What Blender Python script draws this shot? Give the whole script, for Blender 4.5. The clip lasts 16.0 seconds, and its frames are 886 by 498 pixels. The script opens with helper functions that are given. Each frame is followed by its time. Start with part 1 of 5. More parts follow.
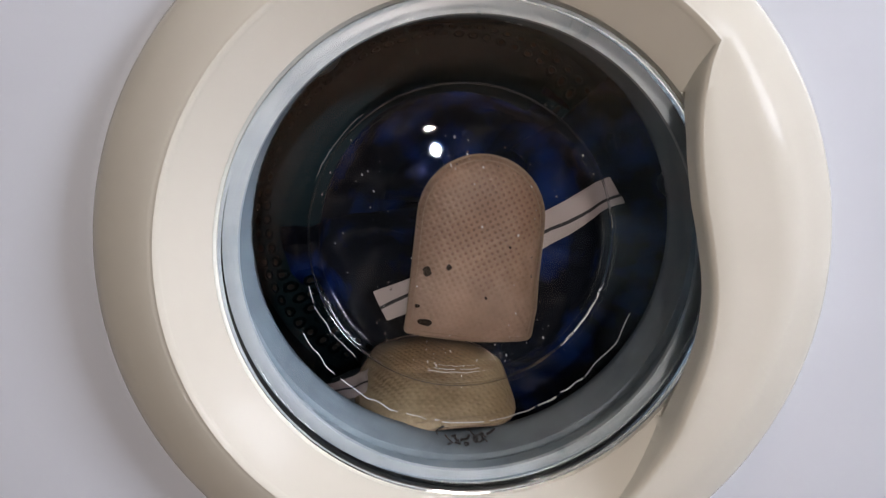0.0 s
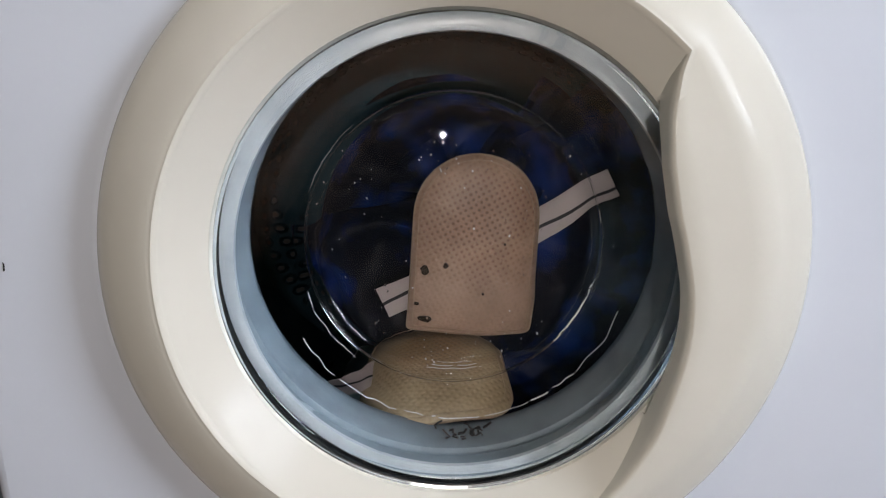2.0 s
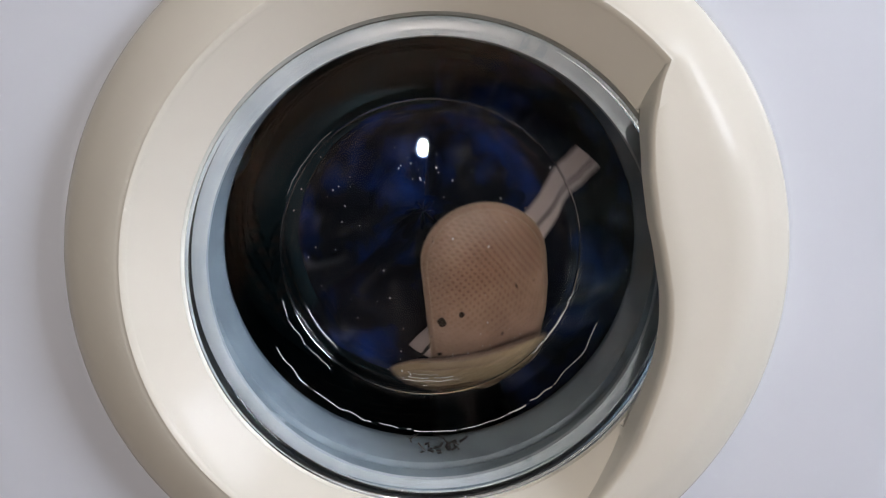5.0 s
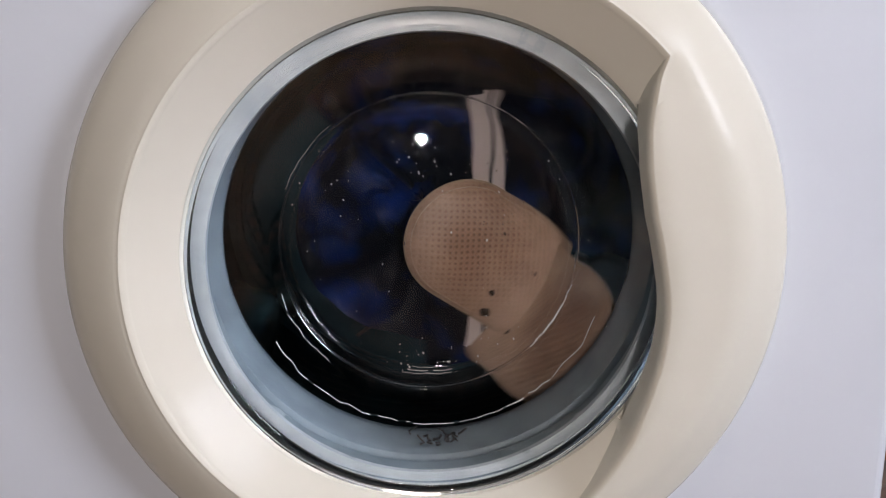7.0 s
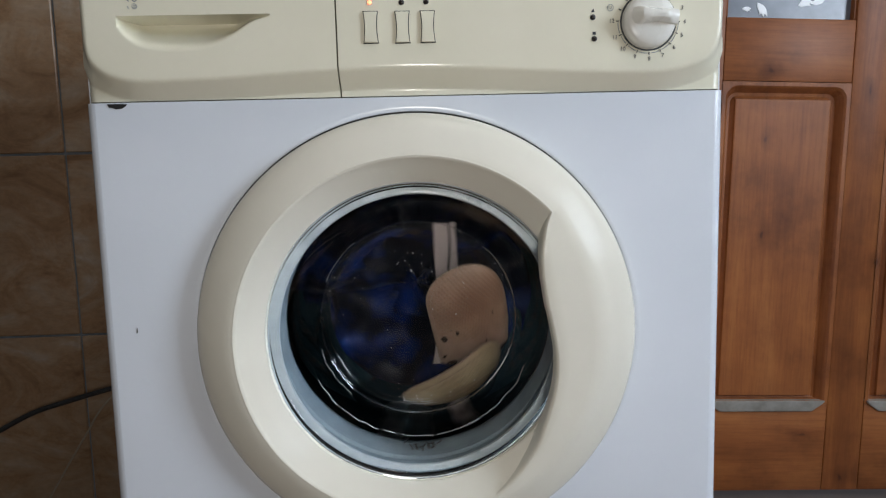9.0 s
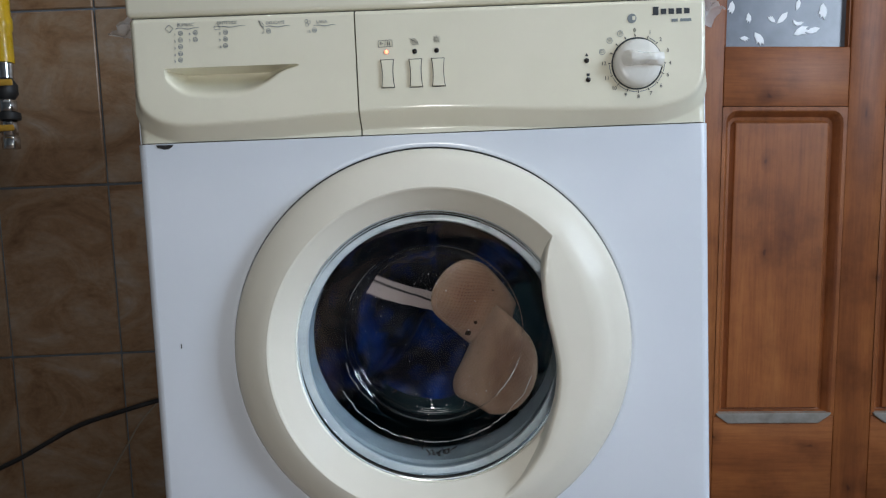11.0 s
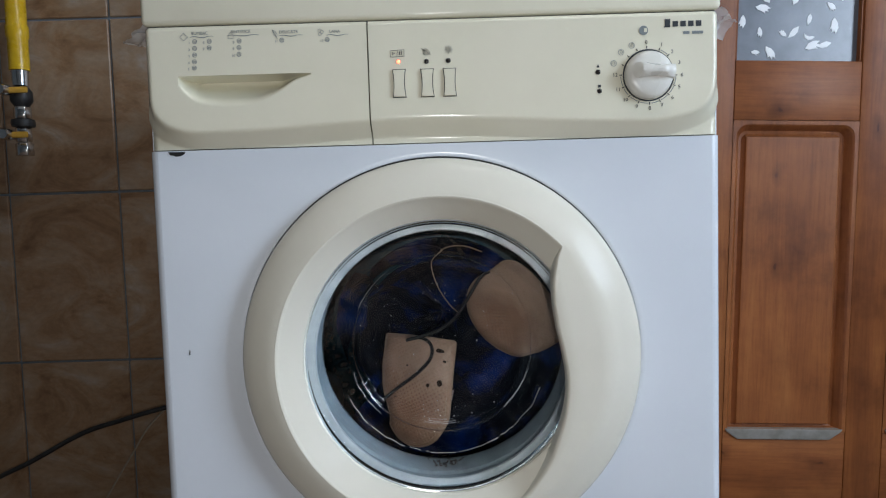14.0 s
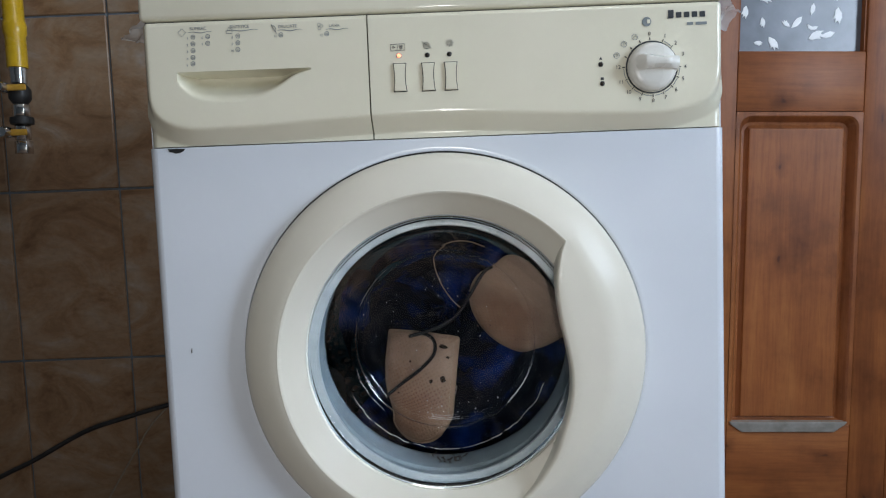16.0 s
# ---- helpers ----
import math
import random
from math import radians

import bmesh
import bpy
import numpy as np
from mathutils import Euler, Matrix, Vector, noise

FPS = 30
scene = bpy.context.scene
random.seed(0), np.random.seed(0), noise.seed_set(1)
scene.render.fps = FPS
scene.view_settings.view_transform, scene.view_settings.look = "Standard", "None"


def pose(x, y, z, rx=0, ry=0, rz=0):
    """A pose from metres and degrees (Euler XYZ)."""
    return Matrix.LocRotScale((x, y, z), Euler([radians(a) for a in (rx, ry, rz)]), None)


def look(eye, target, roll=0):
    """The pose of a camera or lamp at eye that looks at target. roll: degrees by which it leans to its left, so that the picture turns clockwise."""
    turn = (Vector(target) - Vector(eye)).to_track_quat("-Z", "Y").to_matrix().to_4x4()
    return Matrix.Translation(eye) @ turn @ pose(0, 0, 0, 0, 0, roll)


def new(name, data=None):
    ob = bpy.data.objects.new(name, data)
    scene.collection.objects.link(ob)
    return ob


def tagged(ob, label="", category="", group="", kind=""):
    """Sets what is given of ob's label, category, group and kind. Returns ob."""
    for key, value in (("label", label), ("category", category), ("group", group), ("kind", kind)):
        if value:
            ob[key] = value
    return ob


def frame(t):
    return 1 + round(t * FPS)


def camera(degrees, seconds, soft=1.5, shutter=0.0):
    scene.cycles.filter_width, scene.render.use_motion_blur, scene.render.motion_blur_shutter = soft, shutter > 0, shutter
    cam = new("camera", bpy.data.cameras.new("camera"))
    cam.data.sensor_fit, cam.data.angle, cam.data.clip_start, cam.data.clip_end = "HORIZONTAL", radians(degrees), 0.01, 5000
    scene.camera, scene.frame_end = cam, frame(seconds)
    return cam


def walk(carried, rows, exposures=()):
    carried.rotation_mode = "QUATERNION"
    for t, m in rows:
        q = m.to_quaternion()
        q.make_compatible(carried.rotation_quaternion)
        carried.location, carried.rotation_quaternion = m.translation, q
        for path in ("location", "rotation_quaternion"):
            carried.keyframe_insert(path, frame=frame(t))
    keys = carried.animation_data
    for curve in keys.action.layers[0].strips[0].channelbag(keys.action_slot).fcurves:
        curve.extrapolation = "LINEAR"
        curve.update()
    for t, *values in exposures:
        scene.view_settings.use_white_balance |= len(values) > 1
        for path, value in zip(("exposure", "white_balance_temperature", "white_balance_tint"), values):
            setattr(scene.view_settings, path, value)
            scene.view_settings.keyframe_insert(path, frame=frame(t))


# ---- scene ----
# A front-loading washing machine in a tiled utility corner; two wet bath mitts tumble behind its door glass.
cam = camera(67.25, 16.0, soft=1.15, shutter=0.5)
walk(cam, [
    (0, pose(-0.0449, -0.3767, 0.5261, 81.35, 0.33, -4.27)),
    (0.5, pose(-0.0397, -0.3742, 0.5414, 80.94, 2.02, -3.48)),
    (1, pose(-0.0281, -0.3796, 0.5426, 78.96, 1.89, -3.54)),
    (1.5, pose(-0.0198, -0.3849, 0.5567, 79.75, 2.08, -2.56)),
    (2, pose(-0.0163, -0.3878, 0.5561, 78.15, 2.54, -1.77)),
    (2.5, pose(-0.0172, -0.3882, 0.56, 78.21, 2.36, -2.46)),
    (3, pose(-0.0184, -0.3863, 0.5503, 79.95, 1.59, -3.05)),
    (3.5, pose(-0.0164, -0.3844, 0.5436, 80.98, 1.23, -3.1)),
    (4, pose(-0.0178, -0.3848, 0.5384, 81.3, 1.13, -3.36)),
    (6.5, pose(-0.0134, -0.3837, 0.5565, 78.22, 1.59, -3.24)),
    (7, pose(-0.015, -0.3842, 0.5516, 78.84, 1.47, -3.41)),
    (7.5, pose(-0.0168, -0.3892, 0.5554, 78.61, 1.63, -4.19)),
    (7.7, pose(-0.0091, -0.4078, 0.5768, 77.99, 2.47, -4.18)),
    (7.8, pose(0.0031, -0.4238, 0.5820, 78.46, 1.85, -3.42)),
    (7.9, pose(0.0050, -0.4456, 0.5854, 79.03, 2.42, -3.11)),
    (8.0, pose(0.0102, -0.4694, 0.5939, 80.06, 2.53, -3.34)),
    (8.1, pose(0.0080, -0.5011, 0.5959, 82.66, 1.95, -2.01)),
    (8.2, pose(-0.0022, -0.5229, 0.6031, 83.51, 1.62, -2.73)),
    (10.3, pose(0.0103, -0.6914, 0.6225, 83.81, 1.35, -1.66)),
    (10.5, pose(0.01, -0.6935, 0.6244, 84.03, 1.49, -1.63)),
    (11, pose(0.0096, -0.6976, 0.6258, 85.33, 2.29, -0.64)),
    (11.5, pose(0.0087, -0.6976, 0.6251, 85.64, 2.51, -0.42)),
    (12, pose(0.0099, -0.697, 0.6259, 85.52, 2.66, -0.63)),
    (12.5, pose(0.0089, -0.6973, 0.626, 85.76, 2.81, -0.77)),
    (13, pose(0.0097, -0.6977, 0.6256, 86.04, 2.43, -0.27)),
    (13.5, pose(0.0071, -0.6975, 0.6235, 86.64, 1.76, 0.14)),
    (14, pose(0.0074, -0.6972, 0.6234, 86.37, 1.69, 0.04)),
    (14.5, pose(0.0069, -0.6955, 0.623, 86.19, 1.9, 0.15)),
    (15, pose(0.0082, -0.6936, 0.6233, 85.96, 2.08, 0.18)),
    (15.5, pose(0.0082, -0.6935, 0.6234, 85.89, 2.18, -0.01)),
    (16, pose(0.0062, -0.6918, 0.6246, 85.86, 2.16, 0.12)),
], exposures=[(0, 0.19, 6930, 21), (0.9, 0.18, 6710, 17), (4.0, 0.18, 6750, 18), (6.4, 0.18, 6910, 21), (7.5, 0.16, 6910, 22), (8.1, 0.0, 6840, 17), (10.3, -0.05, 6220, 11), (16.0, -0.05, 6220, 11)])

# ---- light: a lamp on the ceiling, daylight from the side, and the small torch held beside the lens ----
world = bpy.data.worlds.new("room_air")
scene.world = world
world.use_nodes = True
world.node_tree.nodes["Background"].inputs[0].default_value = (0.75, 0.85, 1.0, 1)
world.node_tree.nodes["Background"].inputs[1].default_value = 0.25


def area_lamp(name, eye, target, sx, sy, power, colour):
    data = bpy.data.lights.new(name, "AREA")
    data.shape, data.size, data.size_y, data.energy, data.color = "RECTANGLE", sx, sy, power, colour
    ob = new(name, data)
    ob.matrix_world = look(eye, target)
    return ob


area_lamp("ceiling_lamp_light", (0.40, -0.52, 2.36), (0.38, -0.50, 0.4), 0.60, 0.16, 5.0, (1.0, 0.955, 0.89))
area_lamp("window_light", (1.78, -1.00, 1.22), (0.0, -0.2, 0.7), 0.55, 0.80, 28.0, (0.74, 0.87, 1.0))
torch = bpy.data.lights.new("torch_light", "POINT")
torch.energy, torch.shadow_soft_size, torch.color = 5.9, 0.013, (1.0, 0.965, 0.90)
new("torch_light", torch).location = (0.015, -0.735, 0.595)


# ---- materials ----
def nodes_of(name):
    m = bpy.data.materials.new(name)
    m.use_nodes = True
    nt = m.node_tree
    return m, nt, nt.nodes["Principled BSDF"]


def add(nt, kind, **values):
    n = nt.nodes.new(kind)
    for k, v in values.items():
        n.inputs[k].default_value = v
    return n


def noise_node(nt, scale, detail=4.0, rough=0.55, stretch=(1, 1, 1)):
    tc = nt.nodes.new("ShaderNodeTexCoord")
    mp = nt.nodes.new("ShaderNodeMapping")
    mp.inputs["Scale"].default_value = stretch
    nt.links.new(tc.outputs["Object"], mp.inputs["Vector"])
    n = add(nt, "ShaderNodeTexNoise", Scale=scale, Detail=detail, Roughness=rough)
    nt.links.new(mp.outputs["Vector"], n.inputs["Vector"])
    return n


def ramp(nt, source, stops):
    r = nt.nodes.new("ShaderNodeValToRGB")
    els = r.color_ramp.elements
    while len(els) < len(stops):
        els.new(0.5)
    for e, (pos, c) in zip(els, stops):
        e.position, e.color = pos, (*c, 1)
    nt.links.new(source, r.inputs[0])
    return r


def bump(nt, source, bsdf, strength, distance):
    b = add(nt, "ShaderNodeBump", Strength=strength, Distance=distance)
    nt.links.new(source, b.inputs["Height"])
    nt.links.new(b.outputs[0], bsdf.inputs["Normal"])
    return b


def surface(name, c1, c2, rough, scale=20.0, metal=0.0, relief=0.0, fine=300.0, coat=0.0, stretch=(1, 1, 1), spec=0.5):
    """A painted, moulded or mineral surface: two tones mottled at one scale, fine relief at another."""
    m, nt, b = nodes_of(name)
    n = noise_node(nt, scale, stretch=stretch)
    r = ramp(nt, n.outputs["Fac"], [(0.3, c1), (0.7, c2)])
    nt.links.new(r.outputs[0], b.inputs["Base Color"])
    b.inputs["Metallic"].default_value = metal
    b.inputs["Specular IOR Level"].default_value = spec
    b.inputs["Coat Weight"].default_value = coat
    b.inputs["Coat Roughness"].default_value = 0.08
    rr = ramp(nt, n.outputs["Fac"], [(0.2, (rough * 0.85,) * 3), (0.8, (min(1, rough * 1.15),) * 3)])
    nt.links.new(rr.outputs[0], b.inputs["Roughness"])
    if relief:
        f = noise_node(nt, fine, 3.0, stretch=stretch)
        bump(nt, f.outputs["Fac"], b, relief, 0.001)
    return m


def plain(name, c, rough, metal=0.0, glow=0.0, spec=0.5):
    m, nt, b = nodes_of(name)
    b.inputs["Base Color"].default_value = (*c, 1)
    b.inputs["Roughness"].default_value = rough
    b.inputs["Metallic"].default_value = metal
    b.inputs["Specular IOR Level"].default_value = spec
    if glow:
        b.inputs["Emission Color"].default_value = (*c, 1)
        b.inputs["Emission Strength"].default_value = glow
    return m


ENAMEL = surface("white_enamel", (0.71, 0.755, 0.82), (0.75, 0.795, 0.86), 0.22, 6.0, relief=0.04, fine=160.0)
CREAM = surface("aged_cream_plastic", (0.765, 0.735, 0.590), (0.815, 0.785, 0.640), 0.15, 9.0, relief=0.03, fine=500.0)
DOORCREAM = surface("aged_ivory_plastic", (0.705, 0.680, 0.590), (0.755, 0.730, 0.635), 0.15, 9.0, relief=0.012, fine=400.0, spec=0.08)
# foam white that also paints the glints along the bowl's edge
GLINT_SUDS = surface("glint_suds", (0.42, 0.43, 0.45), (0.62, 0.63, 0.66), 0.2, 400.0)
KNOBGREY = surface("pale_knob_plastic", (0.74, 0.73, 0.68), (0.79, 0.78, 0.73), 0.28, 30.0)
DARKGAP = plain("dark_gap", (0.012, 0.012, 0.012), 0.7)
PRINT = plain("dark_print", (0.03, 0.035, 0.04), 0.5)
PRINTGREY = plain("grey_print", (0.20, 0.23, 0.24), 0.5)
LAMPRED = plain("red_indicator", (1.0, 0.25, 0.12), 0.3, glow=3.0)
LAMPOFF = plain("dark_indicator", (0.02, 0.015, 0.012), 0.2)
RUBBER = surface("blue_grey_rubber", (0.120, 0.152, 0.176), (0.176, 0.216, 0.244), 0.25, 25.0, relief=0.2, fine=220.0)
# far darker and bluer than bare steel: the drum's dimness is in this colour
DIM_STEEL = surface("dimmed_drum_steel", (0.013, 0.034, 0.046), (0.026, 0.058, 0.074), 0.36, 12.0, metal=1.0, relief=0.15, fine=90.0)
LIFTER = surface("lifter_steel", (0.30, 0.31, 0.31), (0.42, 0.43, 0.43), 0.30, 30.0, metal=1.0, relief=0.1)
CHROME = surface("worn_chrome", (0.60, 0.60, 0.60), (0.75, 0.75, 0.74), 0.18, 60.0, metal=1.0)
YELLOW = surface("yellow_gas_paint", (0.62, 0.38, 0.010), (0.72, 0.46, 0.02), 0.28, 40.0, relief=0.2)
BRASSY = surface("yellow_lever_paint", (0.50, 0.27, 0.03), (0.62, 0.36, 0.05), 0.4, 80.0)
BLACKRUB = surface("black_rubber", (0.012, 0.012, 0.013), (0.03, 0.03, 0.03), 0.5, 50.0)
WETBLACK = plain("wet_black_cord", (0.006, 0.006, 0.007), 0.55, spec=0.25)
CORD = surface("beige_string", (0.28, 0.23, 0.17), (0.36, 0.30, 0.22), 0.8, 300.0)
GROUT = surface("blue_grey_grout", (0.16, 0.19, 0.22), (0.24, 0.27, 0.30), 0.9, 90.0, relief=0.3)
PLASTER = surface("grey_wall_paint", (0.10, 0.112, 0.118), (0.14, 0.155, 0.162), 0.85, 4.0, relief=0.2)
CEILING = surface("white_ceiling_paint", (0.74, 0.73, 0.70), (0.80, 0.79, 0.77), 0.9, 3.0, relief=0.1)
FLOORSTONE = surface("brown_floor_tile", (0.155, 0.110, 0.086), (0.215, 0.158, 0.126), 0.45, 7.0, relief=0.15)
WORNLEDGE = surface("worn_grey_ledge", (0.20, 0.185, 0.16), (0.32, 0.30, 0.27), 0.6, 40.0)
STAINED = plain("dried_dark_stain", (0.02, 0.013, 0.008), 0.85, spec=0.2)
LINT = surface("wet_dark_lint", (0.010, 0.010, 0.012), (0.03, 0.028, 0.03), 0.35, 200.0)


def tile_material():
    m, nt, b = nodes_of("brown_marbled_tile")
    info = nt.nodes.new("ShaderNodeObjectInfo")
    tc = nt.nodes.new("ShaderNodeTexCoord")
    shift = nt.nodes.new("ShaderNodeVectorMath")
    shift.operation = "MULTIPLY_ADD"
    shift.inputs[1].default_value = (1, 1, 1.6)
    cmb = nt.nodes.new("ShaderNodeCombineXYZ")
    mul = nt.nodes.new("ShaderNodeMath")
    mul.operation, mul.inputs[1].default_value = "MULTIPLY", 37.0
    nt.links.new(info.outputs["Random"], mul.inputs[0])
    nt.links.new(mul.outputs[0], cmb.inputs[0])
    nt.links.new(mul.outputs[0], cmb.inputs[2])
    nt.links.new(tc.outputs["Object"], shift.inputs[0])
    nt.links.new(cmb.outputs[0], shift.inputs[2])
    n = add(nt, "ShaderNodeTexNoise", Scale=7.0, Detail=7.0, Roughness=0.62, Distortion=1.6)
    nt.links.new(shift.outputs[0], n.inputs["Vector"])
    r = ramp(nt, n.outputs["Fac"], [(0.25, (0.150, 0.076, 0.036)), (0.43, (0.275, 0.165, 0.090)), (0.58, (0.325, 0.228, 0.150)), (0.74, (0.37, 0.315, 0.265))])
    n2 = add(nt, "ShaderNodeTexNoise", Scale=90.0, Detail=3.0)
    nt.links.new(shift.outputs[0], n2.inputs["Vector"])
    mx = nt.nodes.new("ShaderNodeMixRGB")
    mx.blend_type = "OVERLAY"
    mx.inputs[0].default_value = 0.25
    nt.links.new(r.outputs[0], mx.inputs[1])
    nt.links.new(n2.outputs["Fac"], mx.inputs[2])
    nt.links.new(mx.outputs[0], b.inputs["Base Color"])
    b.inputs["Roughness"].default_value = 0.42
    bump(nt, n.outputs["Fac"], b, 0.25, 0.004)
    return m


def wood_material(name, along, dark=1.0):
    """Varnished pine: stretched grain along one axis, knots, darker stain blotches."""
    m, nt, b = nodes_of(name)
    st = (1.0, 1.0, 0.07) if along == "z" else (0.07, 1.0, 1.0)
    n = noise_node(nt, 17.0, 5.0, 0.6, st)
    n.inputs["Distortion"].default_value = 0.6
    g = noise_node(nt, 190.0, 4.0, 0.6, (st[0], 1.0, st[2]))
    r = ramp(nt, n.outputs["Fac"], [(0.22, (0.180 * dark, 0.053 * dark, 0.015 * dark)), (0.50, (0.285 * dark, 0.094 * dark, 0.026 * dark)), (0.78, (0.370 * dark, 0.138 * dark, 0.042 * dark))])
    big = noise_node(nt, 6.5, 5.0, 0.62)
    rb = ramp(nt, big.outputs["Fac"], [(0.28, (0.44, 0.38, 0.36)), (0.46, (0.85, 0.83, 0.83)), (0.66, (1.14, 1.16, 1.14))])
    mx = nt.nodes.new("ShaderNodeMixRGB")
    mx.blend_type, mx.inputs[0].default_value = "MULTIPLY", 1.0
    nt.links.new(r.outputs[0], mx.inputs[1])
    nt.links.new(rb.outputs[0], mx.inputs[2])
    rg = ramp(nt, g.outputs["Fac"], [(0.34, (0.84, 0.80, 0.77)), (0.56, (1.0, 1.0, 1.0))])
    m2 = nt.nodes.new("ShaderNodeMixRGB")
    m2.blend_type, m2.inputs[0].default_value = "MULTIPLY", 1.0
    nt.links.new(mx.outputs[0], m2.inputs[1])
    nt.links.new(rg.outputs[0], m2.inputs[2])
    vor = nt.nodes.new("ShaderNodeTexVoronoi")
    vor.voronoi_dimensions = "2D"
    vor.inputs["Scale"].default_value = 4.1
    tc = nt.nodes.new("ShaderNodeTexCoord")
    mp = nt.nodes.new("ShaderNodeMapping")
    mp.inputs["Scale"].default_value = (1.7, 1.0, 1.0) if along == "z" else (1.0, 1.0, 1.7)
    mp.inputs["Rotation"].default_value = (math.pi / 2, 0, 0)
    nt.links.new(tc.outputs["Object"], mp.inputs["Vector"])
    warp = noise_node(nt, 24.0, 2.0)
    bent = nt.nodes.new("ShaderNodeVectorMath")
    bent.operation = "MULTIPLY_ADD"
    bent.inputs[1].default_value = (0.05, 0.05, 0.05)
    nt.links.new(warp.outputs["Color"], bent.inputs[0])
    nt.links.new(mp.outputs[0], bent.inputs[2])
    nt.links.new(bent.outputs[0], vor.inputs["Vector"])
    rk = ramp(nt, vor.outputs["Distance"], [(0.012, (0.22, 0.15, 0.12)), (0.030, (0.60, 0.53, 0.48)), (0.12, (1, 1, 1))])
    m3 = nt.nodes.new("ShaderNodeMixRGB")
    m3.blend_type, m3.inputs[0].default_value = "MULTIPLY", 0.8
    nt.links.new(m2.outputs[0], m3.inputs[1])
    nt.links.new(rk.outputs[0], m3.inputs[2])
    nt.links.new(m3.outputs[0], b.inputs["Base Color"])
    b.inputs["Roughness"].default_value = 0.48
    b.inputs["Specular IOR Level"].default_value = 0.32
    bump(nt, g.outputs["Fac"], b, 0.12, 0.001)
    return m


def weave_material(name, c_low, c_high, eyelet):
    """Coarse wet loofah weave: a diagonal mesh of dark eyelets over mottled beige fibre."""
    m, nt, b = nodes_of(name)
    tc = nt.nodes.new("ShaderNodeTexCoord")
    waves = []
    for turn in (0.55, -1.02):
        mp = nt.nodes.new("ShaderNodeMapping")
        mp.inputs["Rotation"].default_value = (0, turn, 0)
        w = add(nt, "ShaderNodeTexWave", Scale=70.0, Distortion=1.0, Detail=2.0)
        w.inputs["Detail Scale"].default_value = 2.0
        nt.links.new(tc.outputs["Object"], mp.inputs["Vector"])
        nt.links.new(mp.outputs[0], w.inputs["Vector"])
        waves.append(w)
    mul = nt.nodes.new("ShaderNodeMath")
    mul.operation = "MULTIPLY"
    nt.links.new(waves[0].outputs["Fac"], mul.inputs[0])
    nt.links.new(waves[1].outputs["Fac"], mul.inputs[1])
    big = noise_node(nt, 22.0, 4.0)
    base = ramp(nt, big.outputs["Fac"], [(0.32, c_low), (0.68, c_high)])
    eye = ramp(nt, mul.outputs[0], [(0.30, (1.0, 1.0, 1.0)), (0.80, eyelet)])
    # the open mesh is worn in the middle of the mitt; the hem stays plain
    away = nt.nodes.new("ShaderNodeVectorMath")
    away.operation = "DISTANCE"
    away.inputs[1].default_value = (0.004, 0.0, 0.018)
    nt.links.new(tc.outputs["Object"], away.inputs[0])
    spot = noise_node(nt, 38.0, 3.0)
    wide = nt.nodes.new("ShaderNodeMath")
    wide.operation, wide.inputs[1].default_value = "MULTIPLY_ADD", 0.055
    nt.links.new(spot.outputs["Fac"], wide.inputs[0])
    nt.links.new(away.outputs["Value"], wide.inputs[2])
    amount = ramp(nt, wide.outputs[0], [(0.040, (1.0,) * 3), (0.066, (0.62,) * 3), (0.084, (0.10,) * 3)])
    worn = nt.nodes.new("ShaderNodeMixRGB")
    worn.blend_type = "MULTIPLY"
    worn.inputs[2].default_value = (0.76, 0.62, 0.52, 1)
    nt.links.new(amount.outputs[0], worn.inputs[0])
    nt.links.new(base.outputs[0], worn.inputs[1])
    mx = nt.nodes.new("ShaderNodeMixRGB")
    mx.blend_type = "MULTIPLY"
    nt.links.new(amount.outputs[0], mx.inputs[0])
    nt.links.new(worn.outputs[0], mx.inputs[1])
    nt.links.new(eye.outputs[0], mx.inputs[2])
    nt.links.new(mx.outputs[0], b.inputs["Base Color"])
    b.inputs["Roughness"].default_value = 0.45
    b.inputs["Coat Weight"].default_value = 0.8
    b.inputs["Coat Roughness"].default_value = 0.07
    inv = nt.nodes.new("ShaderNodeMath")
    inv.operation, inv.inputs[0].default_value = "SUBTRACT", 1.0
    nt.links.new(mul.outputs[0], inv.inputs[1])
    bp = bump(nt, inv.outputs[0], b, 0.4, 0.0010)
    lump = noise_node(nt, 55.0, 3.0)
    b2 = add(nt, "ShaderNodeBump", Strength=0.8, Distance=0.0022)
    nt.links.new(lump.outputs["Fac"], b2.inputs["Height"])
    nt.links.new(b2.outputs[0], bp.inputs["Normal"])
    nt.links.new(bp.outputs[0], b.inputs["Coat Normal"])
    return m


def strap_material():
    """White-pink webbing with a black centre stripe, striped across the strap's own x."""
    m, nt, b = nodes_of("striped_webbing")
    tc = nt.nodes.new("ShaderNodeTexCoord")
    sep = nt.nodes.new("ShaderNodeSeparateXYZ")
    nt.links.new(tc.outputs["Object"], sep.inputs[0])
    mul = nt.nodes.new("ShaderNodeMath")
    mul.operation, mul.inputs[1].default_value = "MULTIPLY_ADD", 38.0
    mul.inputs[2].default_value = 0.5
    nt.links.new(sep.outputs["X"], mul.inputs[0])
    white, black = (0.52, 0.44, 0.43), (0.012, 0.011, 0.014)
    r = ramp(nt, mul.outputs[0], [(0.0, white), (0.49, white), (0.50, black), (0.59, black), (0.60, white)])
    r.color_ramp.interpolation = "CONSTANT"
    nt.links.new(r.outputs[0], b.inputs["Base Color"])
    b.inputs["Roughness"].default_value = 0.5
    f = noise_node(nt, 700.0, 2.0)
    bump(nt, f.outputs["Fac"], b, 0.4, 0.0008)
    return m


